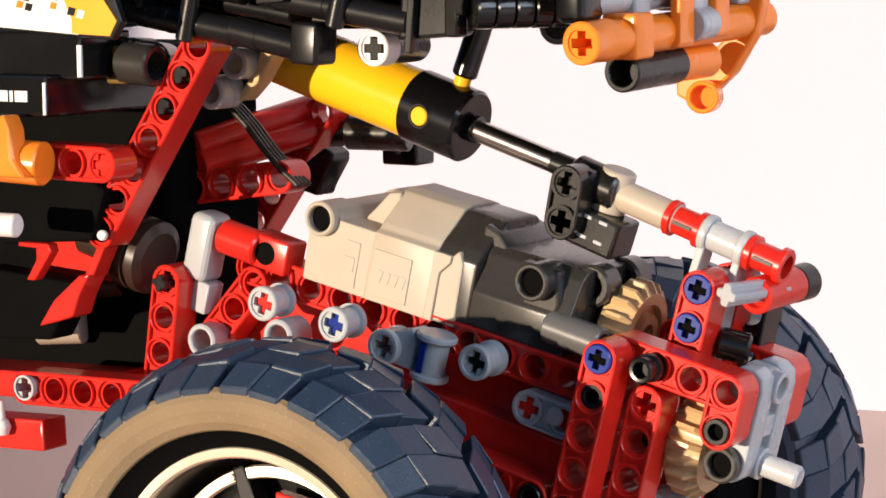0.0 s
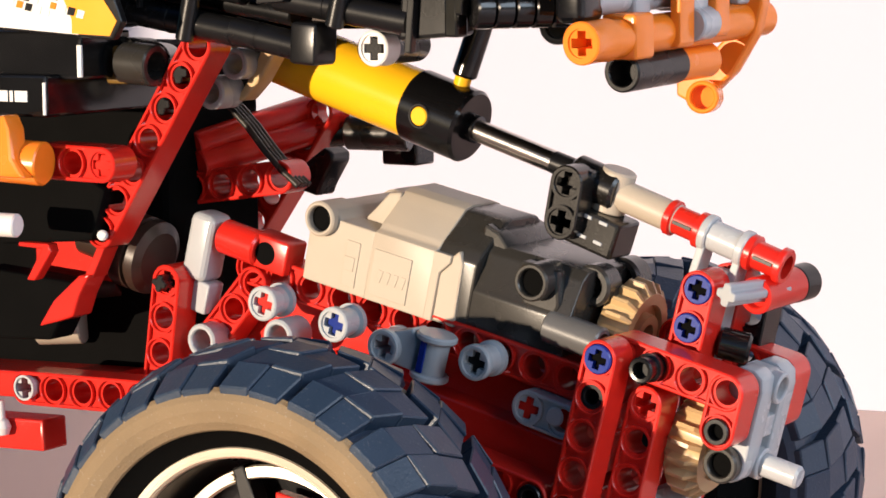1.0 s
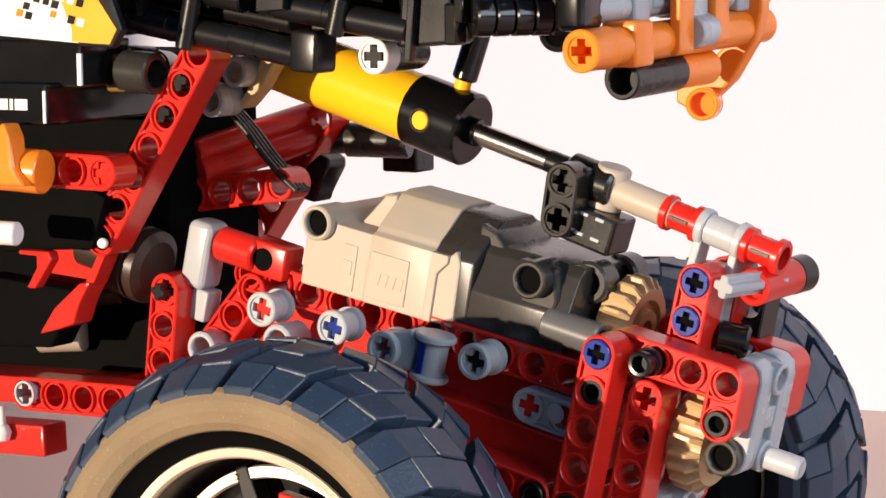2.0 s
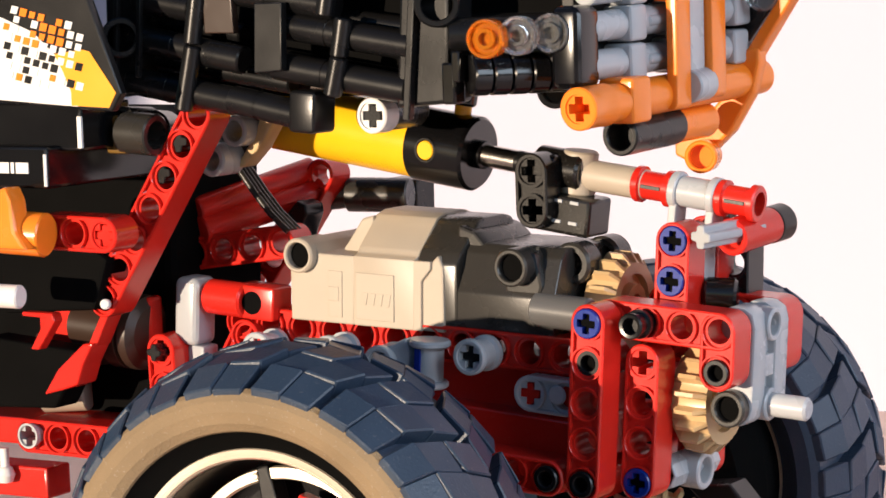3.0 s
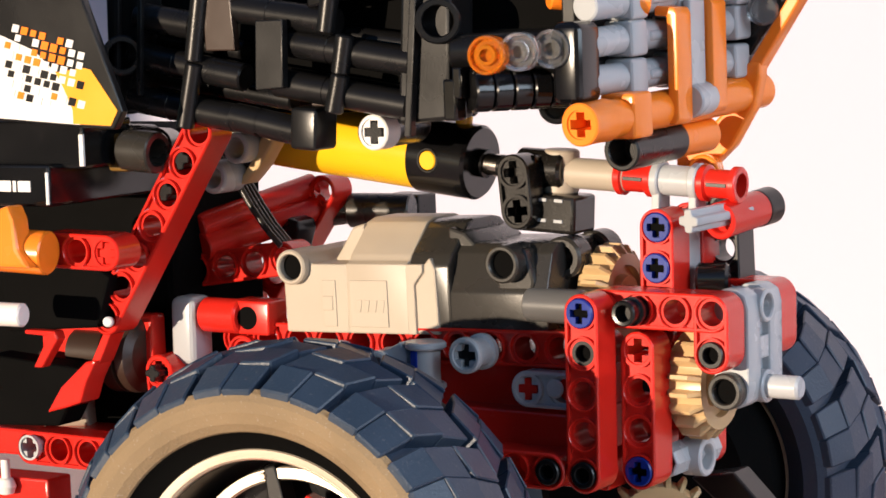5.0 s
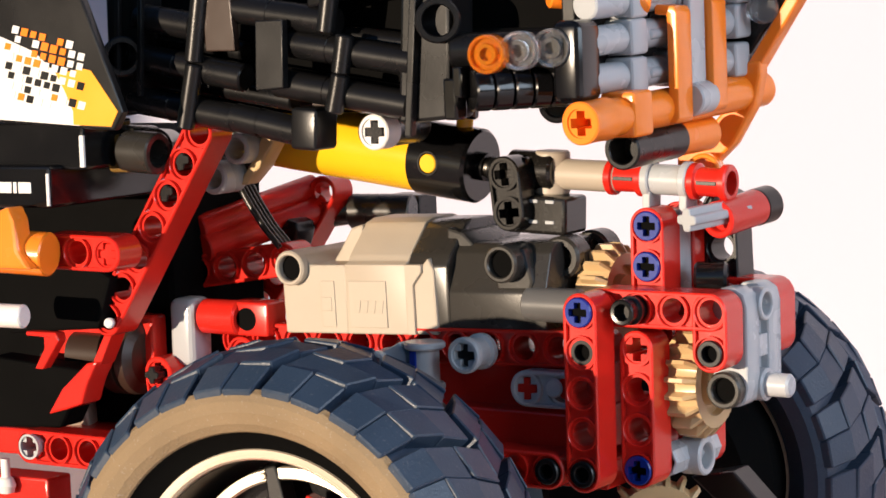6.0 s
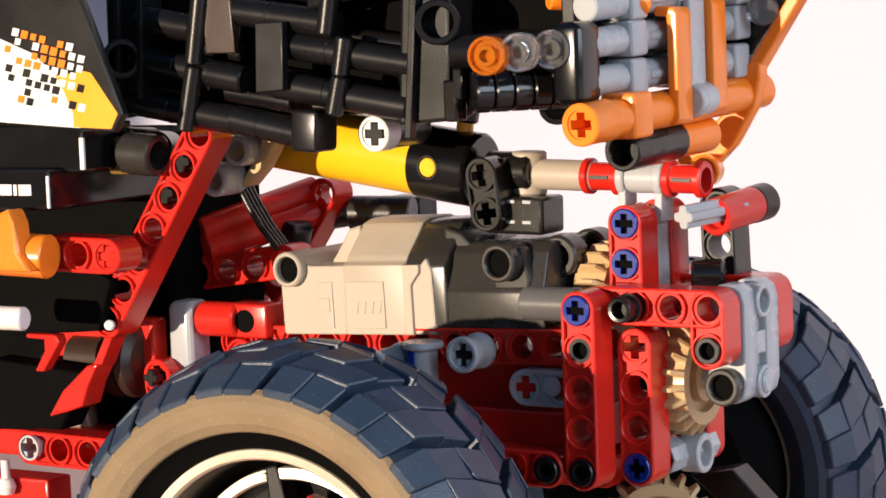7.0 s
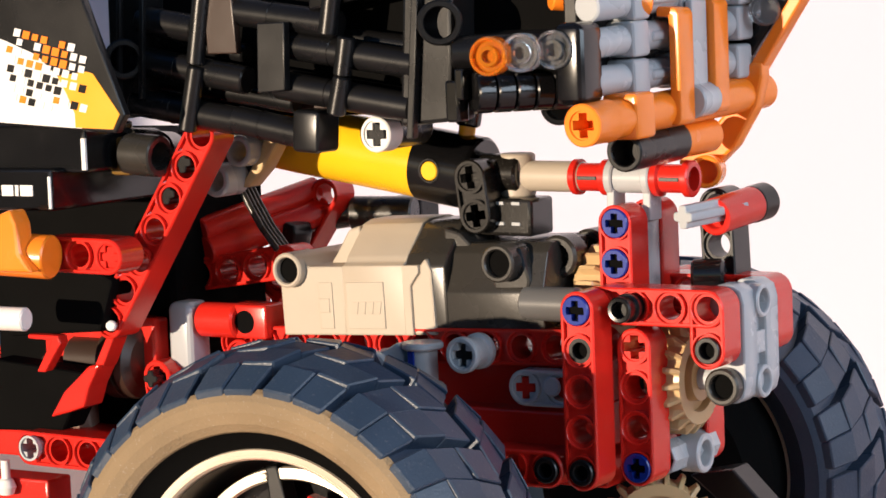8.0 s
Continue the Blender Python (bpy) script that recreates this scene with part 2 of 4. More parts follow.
block = part("cross_block", join(
    put(prism([(20.6, -16), (20.9, -18.5), (22.5, -19.6), (26, -19.6), (27.6, -18.4), (28.2, -16), (28.2, 0), (27.5, 2.6), (25.5, 3.8), (22.5, 3.8), (20.6, 2)], 16.2, 22, 0.5)),
    put(prism([(20.6, -16), (20.9, -18.5), (22.5, -19.6), (26, -19.6), (27.6, -18.4), (28.2, -16), (28.2, 0), (27.5, 2.6), (25.5, 3.8), (22.5, 3.8), (20.6, 2)], 26.2, 32, 0.5)),
    put(box(21, 26.4, 21.5, 26.5, -19, 3.2, 0.3)),
    put(box(21, 27.8, 21.5, 26.5, -10.5, -6, 0.3))), GREY, axle_unit, "light grey cross block with a slotted front")
for z in (0, -16):
    part("socket", put(tube(3.3, 6.0, 2.3, 0.3, depth=3), 28.9, 24, z, 0, 0, 90), GREY, block)
part("pin_collar", put(tube(3.7, 5.0, 2.45, 0.4, depth=4), 24, 13.6, -16), DGREY, block, "dark grey round collar with an open bore")


# A flat black disc that stands for the shade deep in a hole.
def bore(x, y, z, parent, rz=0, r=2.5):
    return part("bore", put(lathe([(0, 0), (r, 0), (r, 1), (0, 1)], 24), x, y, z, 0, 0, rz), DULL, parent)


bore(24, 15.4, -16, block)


def pin_head(x, y, z, parent):
    h = part("pin_head", put(axle_pin(), x, y, z), BLUE, parent, "blue axle pin head")
    # Black cross laid on the socket floor in place of its shade.
    part("socket", put(axle(0.4, 1.95, 0.72), x, y + 1.3, z), DULL, h)


pin_head(0, -0.6, 0, axle_unit)
pin_head(8, 7.6, -32, axle_unit)
for x, y, z in ((-8, -0.5, -32), (0, -0.5, -32), (0, 0.8, -8), (24, 7.8, -8)):
    p = part("pin_end", put(pin(), x, y, z), BLACK, axle_unit, "black connector pin end")
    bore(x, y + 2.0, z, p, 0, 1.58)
part("long_pin", join(put(lathe([(0, 3), (1.6, 3), (1.7, 0.1), (2.3, 0), (2.6, 0.3), (2.6, 0.9), (2.35, 1.1), (2.35, 3.2), (2.9, 3.4), (2.9, 4.2), (2.4, 4.5), (2.4, 9), (0, 9)]), 8, 2.4, 0)), BLACK, axle_unit, "long black connector pin")
# beams that carry the motor
part("side_beam", put(beam(12), -90, 8.5, -11.2, 0, -1.6, 0), RED, axle_unit)
part("far_side_beam", put(beam(12), -90, 36, -11.0, 0, -1.6, 0), RED, axle_unit)
part("side_backing", prism([(-93, -33), (-93, -13), (-6, -10.5), (-6, -28)], 14.8, 35.4, 0.6), RED, axle_unit, "dark red inner frame wall")
part("cross_plate", put(box(-66, -5, 9, 40, -31, -22, 0.6)), RED, axle_unit)
part("floor_plate", put(box(-70, -2, 14, 42, -38, -32, 0.6)), RED, axle_unit)
part("thin_link", join(put(beam(2, cross=(0,), thick=4.0), -15.9, 6.0, -16.9), put(tube(2.0, 0.7, 0), -9.3, 5.4, -16.3)), GREY, axle_unit, "light grey thin link with a cross hole")
part("link_axle", put(axle(8), -16.4, 6.8, -17.1), RED, axle_unit)
# lower cross tube at the nose
part("nose_tube", join(put(tube(3.4, 20, 2.4, 0.4, 8), 9.5, 15.8, -31.5), put(tube(4.0, 5, 2.6, 0.3, depth=4), 14.8, 25, -31.5, 0, 0, 90)), GREY, axle_unit, "light grey cross tube")
part("bevel_gear", put(gear(20, 11.5, 7.6), 4, 24, -47, 0, 0, 30), TAN, axle_unit)
part("black_arm", put(prism([(2, -40), (30, -62), (34, -60), (12, -38)], 42, 50, 0.6)), BLACK, axle_unit)

# motor: tan shell with a stepped roof, then a dark gearbox with two lugs
MOTOR_LEAN = -2.0


def motor_part(name, bm, mat, parent, label=""):
    return part(name, put(put(bm, 23, 0, -7), -23, 0, 7, 0, MOTOR_LEAN, 0), mat, parent, label)


# the cross-section of the shell, in (y, z), and the same for the gearbox collar
SHELL = [(8, -7.0), (8, 7.6), (9.6, 8.2), (10.4, 9.4), (15.0, 13.6), (17.0, 15.6), (20, 16.4), (28, 16.4), (31, 15.6), (33.0, 13.6), (38, 9.4), (39.6, 7.6), (40, -7.0)]
motor = motor_part("motor", join(
    put(prism(SHELL, 45.2, 60.5, 0.35), 0, 0, 0, 0, 0, 90),
    prism([(-76.4, -7.0), (-76.6, 6.0), (-75.6, 9.2), (-73.4, 10.6), (-70.8, 9.8), (-69.2, 7.6), (-60.2, 7.6), (-60.2, -7.0)], 8.0, 40, 0.4),
    prism([(-68.6, 7.2), (-66.6, 9.6), (-63.2, 14.6), (-60.2, 15.4), (-60.2, 7)], 15.4, 33, 0.5),
    prism([(-45.6, -7.0), (-45.6, 7.6), (-41.4, 7.6), (-41.4, 6.0), (-43.6, 3.4), (-43.6, -7.0)], 8.0, 12, 0.25)), MOTOR, axle_unit, "warm grey moulded motor housing")
motor_part("shell_slope", prism([(-43.9, -7.0), (-43.9, 3.2), (-41.6, 6.0), (-41.6, 7.4), (-40, 9.0), (-38.6, 6.4), (-38.4, -7.0)], 8.6, 39.4, 0.5), MOTOR, motor)
motor_part("motor_eyelet", put(tube(3.75, 9, 2.75, 0.4, depth=8), -73.4, 6.0, 7.0), MOTOR, motor)
motor_part("far_eyelet", put(tube(3.75, 9, 2.55, 0.35), -73.4, 34, 7.0), MOTOR, motor)
# Black discs paint the shade inside both eyelets.
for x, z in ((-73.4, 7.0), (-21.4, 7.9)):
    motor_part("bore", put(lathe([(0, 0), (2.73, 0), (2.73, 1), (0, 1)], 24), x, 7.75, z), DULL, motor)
gearbox = motor_part("front_housing", join(
    put(prism([(9.2, -6.6), (9.0, 7.2), (10.6, 9.6), (15.4, 13.6), (17.4, 15.4), (20, 16.0), (28, 16.0), (31, 15.4), (38, 9.2), (39, -6.6)], 35.6, 45.4, 0.6), 0, 0, 0, 0, 0, 90),
    put(prism([(9.4, -6.4), (9.4, 1.6), (9.8, 2.4), (12.6, 9.6), (14.6, 11.4), (34, 11.4), (37, 3), (37, -6.4)], 13.0, 36.0, 0.7, 3), 0, 0, 0, 0, 0, 90),
    prism([(-36.4, 2.0), (-32.0, 11.2), (-34.5, 13.6), (-38.5, 14.8), (-38.5, 2)], 14.0, 34, 0.6)), DGREY, axle_unit, "dark grey motor gearbox housing")
motor_part("housing_eyelet", put(tube(3.9, 9, 2.75, 0.4, depth=8), -21.4, 6.2, 7.9), DGREY, gearbox)
motor_part("eyelet_web", prism([(-26.4, 10.8), (-17.6, 10.8), (-15.8, 4), (-16.4, 2), (-24.4, 2)], 9.6, 13.4, 0.7), DGREY, gearbox)
for y in (17, 30):
    motor_part("housing_lug", put(tube(4.4, 6.0, 2.4, 0.6, depth=4), -13.6, y, 8.0), DGREY, gearbox)
# raised panels and marks on the near face
panel_face = motor_part("label_plate", box(-59.6, -50.2, 7.7, 8.2, -5.6, 4.2, 0.12), MOTOR, motor)
for x0, z0, z1 in ((-66.6, -5.6, 4.2), (-66.6, -2.2, 0.8)):
    motor_part("rib_plate", box(x0, x0 + 3.4 if z0 < -3 else x0 + 2.6, 7.76 if z0 < -3 else 7.6, 8.2, z0, z1, 0.12), MOTOR, motor)
for i in range(4):
    motor_part("raised_mark", put(prism([(-0.8, -1.3), (0.4, -1.3), (0.9, 1.3), (-0.3, 1.3)], 7.56, 7.8, 0.06), -57.4 + i * 1.9, 0, -1.2), MOTOR, panel_face)
part("output_coupling", put(tube(3.5, 12.5, 2.4, 0.4), -17.6, 10.6, -0.4, 0, 0, -90), MID, axle_unit, "grey round axle coupling")
# bushes and pins along the side
for i, (x, y, z) in enumerate(((-79.4, 0.0, -14.8), (-61.2, 0.0, -13.4), (-26.8, 0.0, -10.0))):
    b = part("side_bush", put(bush(7.8), x, y, z), GREY, axle_unit)
    part("axle_tip", put(axle(6), x, y + 1.6, z), (RED, BLUE, BLACK)[i], b)
spool = part("grey_connector", join(put(bush(7.0, 3.8, 3.6), -48.3, 0.0, -14.0), put(prism([(0, -3.4), (6, -3.4), (6, 2.6), (4.4, 5.4), (1.5, 3.8), (0, 3.4)], 1.0, 6.5, 0.5), -47.4, 0.5, -13.6)), GREY, axle_unit, "light grey angled connector")
part("spool_body", join(put(tube(3.0, 9.4, 0, 0.4), -38.4, 4.0, -8.6, -90, 0, 0), put(tube(4.3, 1.5, 0, 0.4), -38.4, 4.0, -8.2, -90, 0, 0), put(tube(4.1, 1.5, 0, 0.4), -38.4, 4.0, -16.6, -90, 0, 0)), GREY, spool, "flanged light grey spool")
part("blue_axle", put(box(-0.6, 0.8, 0, 1, -6.6, 0, 0.1), -39.4, 0.55, -9.8), BLUE, spool, "blue axle seen in the spool slot")
part("rear_ring", put(tube(3.7, 8, 2.5, 0.4), -74.0, 0.0, -20.4), GREY, axle_unit)
part("rear_ring", put(tube(3.7, 8, 2.5, 0.4), -94.4, 2.0, -28.5), GREY, axle_unit)
# rear end of the unit
part("link_block", join(put(box(0, 6.6, 0, 7.8, -15, 0, 1.9, 4), -104.8, 4.0, -2.2), put(box(0, 4.4, 1.2, 6.6, -22, -15, 0.6), -101.4, 4.0, -2.0)), GREY, axle_unit, "pale grey connector block")
red_conn = part("red_connector", join(put(tube(3.8, 10.2, 2.4, 0.5), -97.6, 8.0, -6.2, 0, 0, -90), put(box(7.6, 18, -1.6, 5.6, -3.7, 3.7, 0.8, 3), -97.6, 8.0, -6.2)), RED, axle_unit)
# Solid dark disc, painting the shade of the connector's hole.
part("connector_hole_shade", put(lathe([(0, 0), (2.5, 0), (2.5, 1), (0, 1)], 24), -85.2, 6.3, -6.2), DULL, red_conn)
part("rear_upright_beam", put(beam(4, cross=(0,)), -105.0, 0.0, -18.2, 0, 84, 0), RED, axle_unit)
part("axle_stub", put(axle(8, 1.9, 0.7), -104.8, -2.5, -18.2), BLACK, axle_unit)
part("rear_lower_beam", put(beam(3), -87.6, 7.0, -13.9, 0, 118, 0), RED, axle_unit)
part("rear_drum", put(lathe([(0, 0), (6, 0), (8.2, 1), (8.4, 3), (7.6, 3.2), (7.6, 4), (8.4, 4.2), (8.4, 8), (5, 9), (5, 20), (0, 20)]), -111.3, 5.0, -15.7, 0, 0, 90), BROWN, axle_unit, "dark grey grooved drum")

part("cable_clip", prism([(-103.0, 1), (-101.4, 5), (-95.0, 12.4), (-92.4, 11.6), (-92.0, 9.6), (-94.0, 3.5), (-94.4, 1)], 36, 43, 0.6), BLACK, axle_unit, "black curved cable clip")

# drive gear on the motor shaft
drive_gear = part("drive_gear", put(gear(20, 10.9, 7.0), 0, 0, 0, 0, 0, -90), TAN, axle_unit)
drive_gear.location = (-0.0072, 0.0265, -0.0002)

# ---------------- steering lever ----------------
lever = thing("steering_lever", "red double lever with blue pins and a grey core", "lever")
part("near_arm", put(beam(3), 0.3, 16.0, 15.4, 0, 90, 0), RED, lever)
part("far_arm", put(beam(3), 0.3, 16.0, 15.4, 0, 90, 0), RED, lever).location = (0.0, 0.0135, 0.0)
part("core", put(prism([(-3.2, -16), (3.2, -16), (3.2, 0), (2.4, 2.6), (-2.4, 2.6), (-3.2, 0)], 7.6, 13.5, 0.5), 0.3, 16.0, 15.4), GREY, lever)
pin_head(0.6, 15.4, 15.5, lever)
pin_head(0.3, 15.4, 7.4, lever)

# ---------------- lower gear shaft ----------------
shaft = thing("nose_gear_shaft", "tan toothed gear behind the red front beams", "gear")
nose_gear = part("toothed_wheel", put(gear(20, 11.6, 7.8), 0, 0, 0, 0, 0, -90), TAN, shaft)
nose_gear.location = (0.0105, 0.024, -0.016)
part("nose_axle", put(tube(2.35, 19.5, 0, 0.5), 8, 24, -16, 0, 0, -90), GREY, lever)

# ---------------- wheels ----------------
def tread():
    """Two rows of chevron lugs, each a patch of six facets at alternating heights, with deep grooves between the lugs."""
    bm = bmesh.new()
    lugs = 18
    bands = ((0.6, 6.6, 0.00, 0.16), (6.6, 12.6, 0.16, 0.32), (12.6, 18.6, 0.32, 0.38))
    for i in range(lugs):
        for s in (-1, 1):
            a0 = 2 * math.pi * (i + (0.5 if s > 0 else 0)) / lugs
            for j, (y0, y1, u0, u1) in enumerate(bands):
                for k in (0, 1):
                    lift = 0.24 if (j + k) % 2 else -0.24
                    tilt = 0.12 if (j + k) % 2 else -0.12
                    left, right = (0.0, 0.43) if k == 0 else (0.432, 0.86)
                    top, bot = [], []
                    for n, (u, y) in enumerate(((u0 + left, y0), (u0 + right, y0), (u1 + right, y1), (u1 + left, y1))):
                        a = a0 + 2 * math.pi * u / lugs
                        rt = 48.3 - 0.0155 * y * y + lift + (tilt if n in (0, 3) else -tilt) * (0.4 if j == 2 else 1.0) - (1.0 if y > 18 else 0.0)
                        rb = 43.6 - 0.011 * y * y
                        top.append(bm.verts.new((rt * math.cos(a), s * y, rt * math.sin(a))))
                        bot.append(bm.verts.new((rb * math.cos(a), s * min(y, 18.2), rb * math.sin(a))))
                    bm.faces.new(top)
                    for e in range(4):
                        bm.faces.new((top[e], top[(e + 1) % 4], bot[(e + 1) % 4], bot[e]))
    bmesh.ops.recalc_face_normals(bm, faces=bm.faces)
    bmesh.ops.bevel(bm, geom=[e for e in bm.edges if len(e.link_faces) == 2], offset=0.28, segments=1, affect="EDGES")
    return bm


def wheel():
    w = thing("wheel", "large black balloon tyre with dusty sidewall on a satin rim", "wheel", "front wheels")
    prof = [(29.5, -12), (33.0, -15.6), (36.0, -18.3), (38.5, -18.9), (40.6, -18.0), (41.4, -16.4), (43.0, -12), (44.2, -6), (44.5, 0), (44.2, 6), (43.0, 12), (41.4, 16.4), (40.6, 18.0), (38.5, 18.8), (35, 18.2), (33, 15.5), (29.5, 12), (29.5, -12)]
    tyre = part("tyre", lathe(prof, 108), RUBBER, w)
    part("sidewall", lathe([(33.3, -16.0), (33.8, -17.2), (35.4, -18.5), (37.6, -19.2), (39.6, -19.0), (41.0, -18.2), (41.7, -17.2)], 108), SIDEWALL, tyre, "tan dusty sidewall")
    # The recess shade between sidewall and rim is painted black here.
    part("bead", lathe([(29.6, -12.9), (30.6, -13.6), (32.0, -14.9), (33.2, -16.1), (33.5, -16.7)], 108), DULL, tyre, "inner bead blackened for the shade beside the rim")
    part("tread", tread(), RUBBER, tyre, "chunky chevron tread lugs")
    rim = part("rim", lathe([(29.7, -10), (30.0, -12.8), (29.7, -13.5), (28.1, -13.3), (27.7, -12.7), (27.5, -10), (27.2, -5), (26.4, 0), (25.4, 6), (25.4, 12), (29.5, 13), (29.5, -10)], 108), CHROME, w, "satin metal rim")
    part("barrel", lathe([(27.5, -11.5), (27.0, -4), (25, 3), (8, 5), (8, 12), (29, 12)], 64), BLACK, rim)
    part("lip_groove", lathe([(28.7, -13.45), (28.6, -13.15), (28.4, -13.15), (28.3, -13.42)], 108), RING, rim)
    ring = part("spoke_ring", lathe([(24.5, -1.5), (24.3, -2.8), (22.4, -3.0), (22.0, -2.2), (22.4, -1.0)], 96), RING, rim)
    for i in range(6):
        a = 60 * i + 20
        part("spoke", put(prism([(7, -2.6), (25, -1.4), (25, 1.4), (7, 2.6)], -3.2, 1.5, 0.5), 0, 0, 0, 0, a, 0), BLACK, rim)
        part("rim_bolt", put(tube(0.7, 1.4, 0, 0.2, 12), 23.3 * math.cos(math.radians(a + 24)), -3.7, 23.3 * math.sin(math.radians(a + 24))), CHROME, ring)
        part("red_hub_piece", put(prism([(6, -1.8), (19, -4), (19, 4), (6, 1.8)], -2.4, 1, 0.4), 0, 0, 0, 0, a + 30, 0), RED, rim)
    # Added black plug in place of the shadow inside the rim.
    part("wheel_shade", lathe([(0, 26), (24, 26), (28.6, 20), (29.2, 13.2), (0, 13.2)], 64), DULL, w, "black plug standing for the shaded inside of the wheel")
    part("hub", put(tube(7.5, 12, 2.4, 0.6), 0, -4, 0), DGREY, rim)
    return w


wheel_a = wheel()
wheel_b = copy_thing(wheel_a, pose(0, 0, 0))

# ---------------- piston cylinder, its rod and the drag link ----------------
cylinder = thing("piston_cylinder", "yellow toy piston cylinder with a glossy black end cap", "cylinder")
part("barrel", put(lathe([(0, -1), (5.5, -0.8), (7.2, 1.5), (7.5, 4), (7.5, 41.5), (0, 41.5)], 48), 0, 0, 0, 0, 0, -90), YELLOW, cylinder)
part("mount", join(put(tube(4.2, 8, 2.4, 0.4), -6, -4, 0), put(box(-7, 0, -3, 3, -3, 3, 0.5))), TAN, cylinder)
cap = part("end_cap", put(lathe([(0, 41), (7.3, 41), (7.9, 41.5), (7.9, 54.8), (7.3, 55.5), (3.0, 55.5), (3.0, 57.1), (2.0, 57.3), (2.0, 53), (0, 53)], 48), 0, 0, 0, 0, 0, -90), BLACK_GLOSS, cylinder)
part("cap_ring", put(lathe([(2.1, 0), (2.3, -0.1), (2.5, -0.1), (2.6, 0.3)], 28), 47.0, -7.95, 0), BLACK, cap)
part("inlet_dot", put(tube(2.0, 1.0, 0, 0.2), 47.0, -8.1, 0), YELLOW, cap, "yellow round plug")
part("nozzle", put(tube(1.8, 7, 1.1, 0.2), 50.5, 0, 7.0, 90, 0, 0), YELLOW, cap, "yellow air nozzle")
part("hose", put(tube(2.7, 13, 0, 0.5), 50.5, 0, 9.5, 84, 0, 0), BLACK_GLOSS, cap, "short black rubber hose")

rod = thing("piston_rod", "polished steel piston rod with a black tip", "rod")
part("shank", put(tube(2.35, 34, 0, 0.2), -38, 0, 0, 0, 0, -90), STEEL, rod)
part("tip", put(tube(2.4, 8, 0, 0.3), -5, 0, 0, 0, 0, -90), BLACK, rod)

link = thing("drag_link", "grey and red drag link with a black axle connector", "linkage")
conn = part("axle_connector", join(put(beam(2, cross=(0, 1), thick=6), -34.4, -10, 0.3, 0, 82, 0),
    put(box(-36.0, -21.8, -6.5, 3, -12, -4.2, 0.8)), put(box(-36.5, -31.0, -6.5, 3, -12, 3.6, 1.0)), put(tube(4.2, 11, 0, 0.6), -37.5, -1, 0.5, 0, 0, -90)), DUSTBLACK, link, "worn black double axle connector")
for z in (-5.2, -9.4):
    for x in (-30.2, -26.4):
        part("clip_slot", put(box(x, x + 2.0, -6.75, -6.3, z - 0.35, z + 0.35, 0.1)), GREY, conn)
tee = part("tee_connector", join(put(tube(3.7, 9, 2.4, 0.4, depth=3), -28.5, 0, -4.3, 90, 0, 0), put(tube(3.2, 16, 0, 0.3), -29, 0, 0, 0, 0, -90)), MOTOR, link, "warm grey tee connector")
for x in (-15, 3.6):
    b = part("red_bush", put(bush(8.6, 3.7, 2.9, False), x, 0, 0, 0, 0, -90), RED, link)
    part("bush_slot", put(box(x + 2.2, x + 6.6, -3.15, -2.7, -0.4, 0.4, 0.1)), DGREY, b)
part("clip", join(put(tube(3.1, 10.5, 0, 0.3), -6.6, 0, 0, 0, 0, -90), put(tube(3.9, 1.8, 0, 0.3), -6.6, 0, 0, 0, 0, -90), put(tube(3.9, 1.8, 0, 0.3), 1.8, 0, 0, 0, 0, -90),
    put(box(-6.4, -4.6, -2.6, 2.6, -8.5, 0, 0.4)), put(box(1.8, 3.6, -2.6, 2.6, -8.5, 0, 0.4))), GREY, link, "light grey forked clip")

# red stop with a grey axle and a black bracket, on the axle unit
stop = part("stop_tube", tube_between((19.3, 22.0, 16.4), (21.0, 36.0, 17.7), 3.7, 2.4, depth=2), RED, axle_unit)
part("stop_axle", (lambda b: (b.transform(along((17.5, 12.0, 17.3), (20.7, 26.0, 17.9))), b)[1])(axle(18)), GREY, stop, "light grey cross axle")
part("stop_cap", tube_between((20.9, 35.8, 17.6), (21.6, 41.0, 18.0), 3.8), BLACK, stop, "black end cap")
part("stop_bracket", put(beam(4), 13.8, 34.0, 17.4, 0, 88, 0), BLACK, axle_unit, "black perforated bracket")
part("stop_pin", put(lathe([(0, 0), (2.6, 0), (3.2, 0.6), (3.2, 6), (2.6, 6.6), (0, 6.6)]), 13.2, 24.0, 4.6, 0, 0, -70), BLACK_GLOSS, axle_unit)

# ---------------- truck body ----------------
truck = thing("toy_truck_body", "black, orange and red toy truck body of plastic beams", "toy truck")


def bar(p, q, r=3.7, mat=None, name="frame_tube", hole=0.0, depth=None, parent=None, label=""):
    return part(name, tube_between(p, q, r, hole, depth), mat or BLACK, parent or truck, label)


# side frame of the hood: long tubes with collars
Y_ROWS = (
    ((-92.9, -14.0, 59.3), (-78.3, -14.0, 57.0)), ((-94.2, -14.0, 51.2), (-66.0, -14.0, 46.3)), ((-95.5, -14.0, 42.4), (-68.6, -14.0, 38.1)),
    ((-68.8, -14.0, 60.4), (-43.3, -14.0, 56.9)), ((-57.2, -14.0, 53.5), (-25.2, -14.0, 48.8)), ((-58.4, -14.0, 45.4), (-26.3, -14.0, 40.4)), ((-69.3, -14.0, 38.5), (-52.0, -14.0, 35.2)))
for p, q in Y_ROWS:
    t = bar(p, q, 2.9)
    bar((Vector(p) * 0.62 + Vector(q) * 0.38), (Vector(p) * 0.60 + Vector(q) * 0.40), 3.05, BLACK, "collar", parent=t)
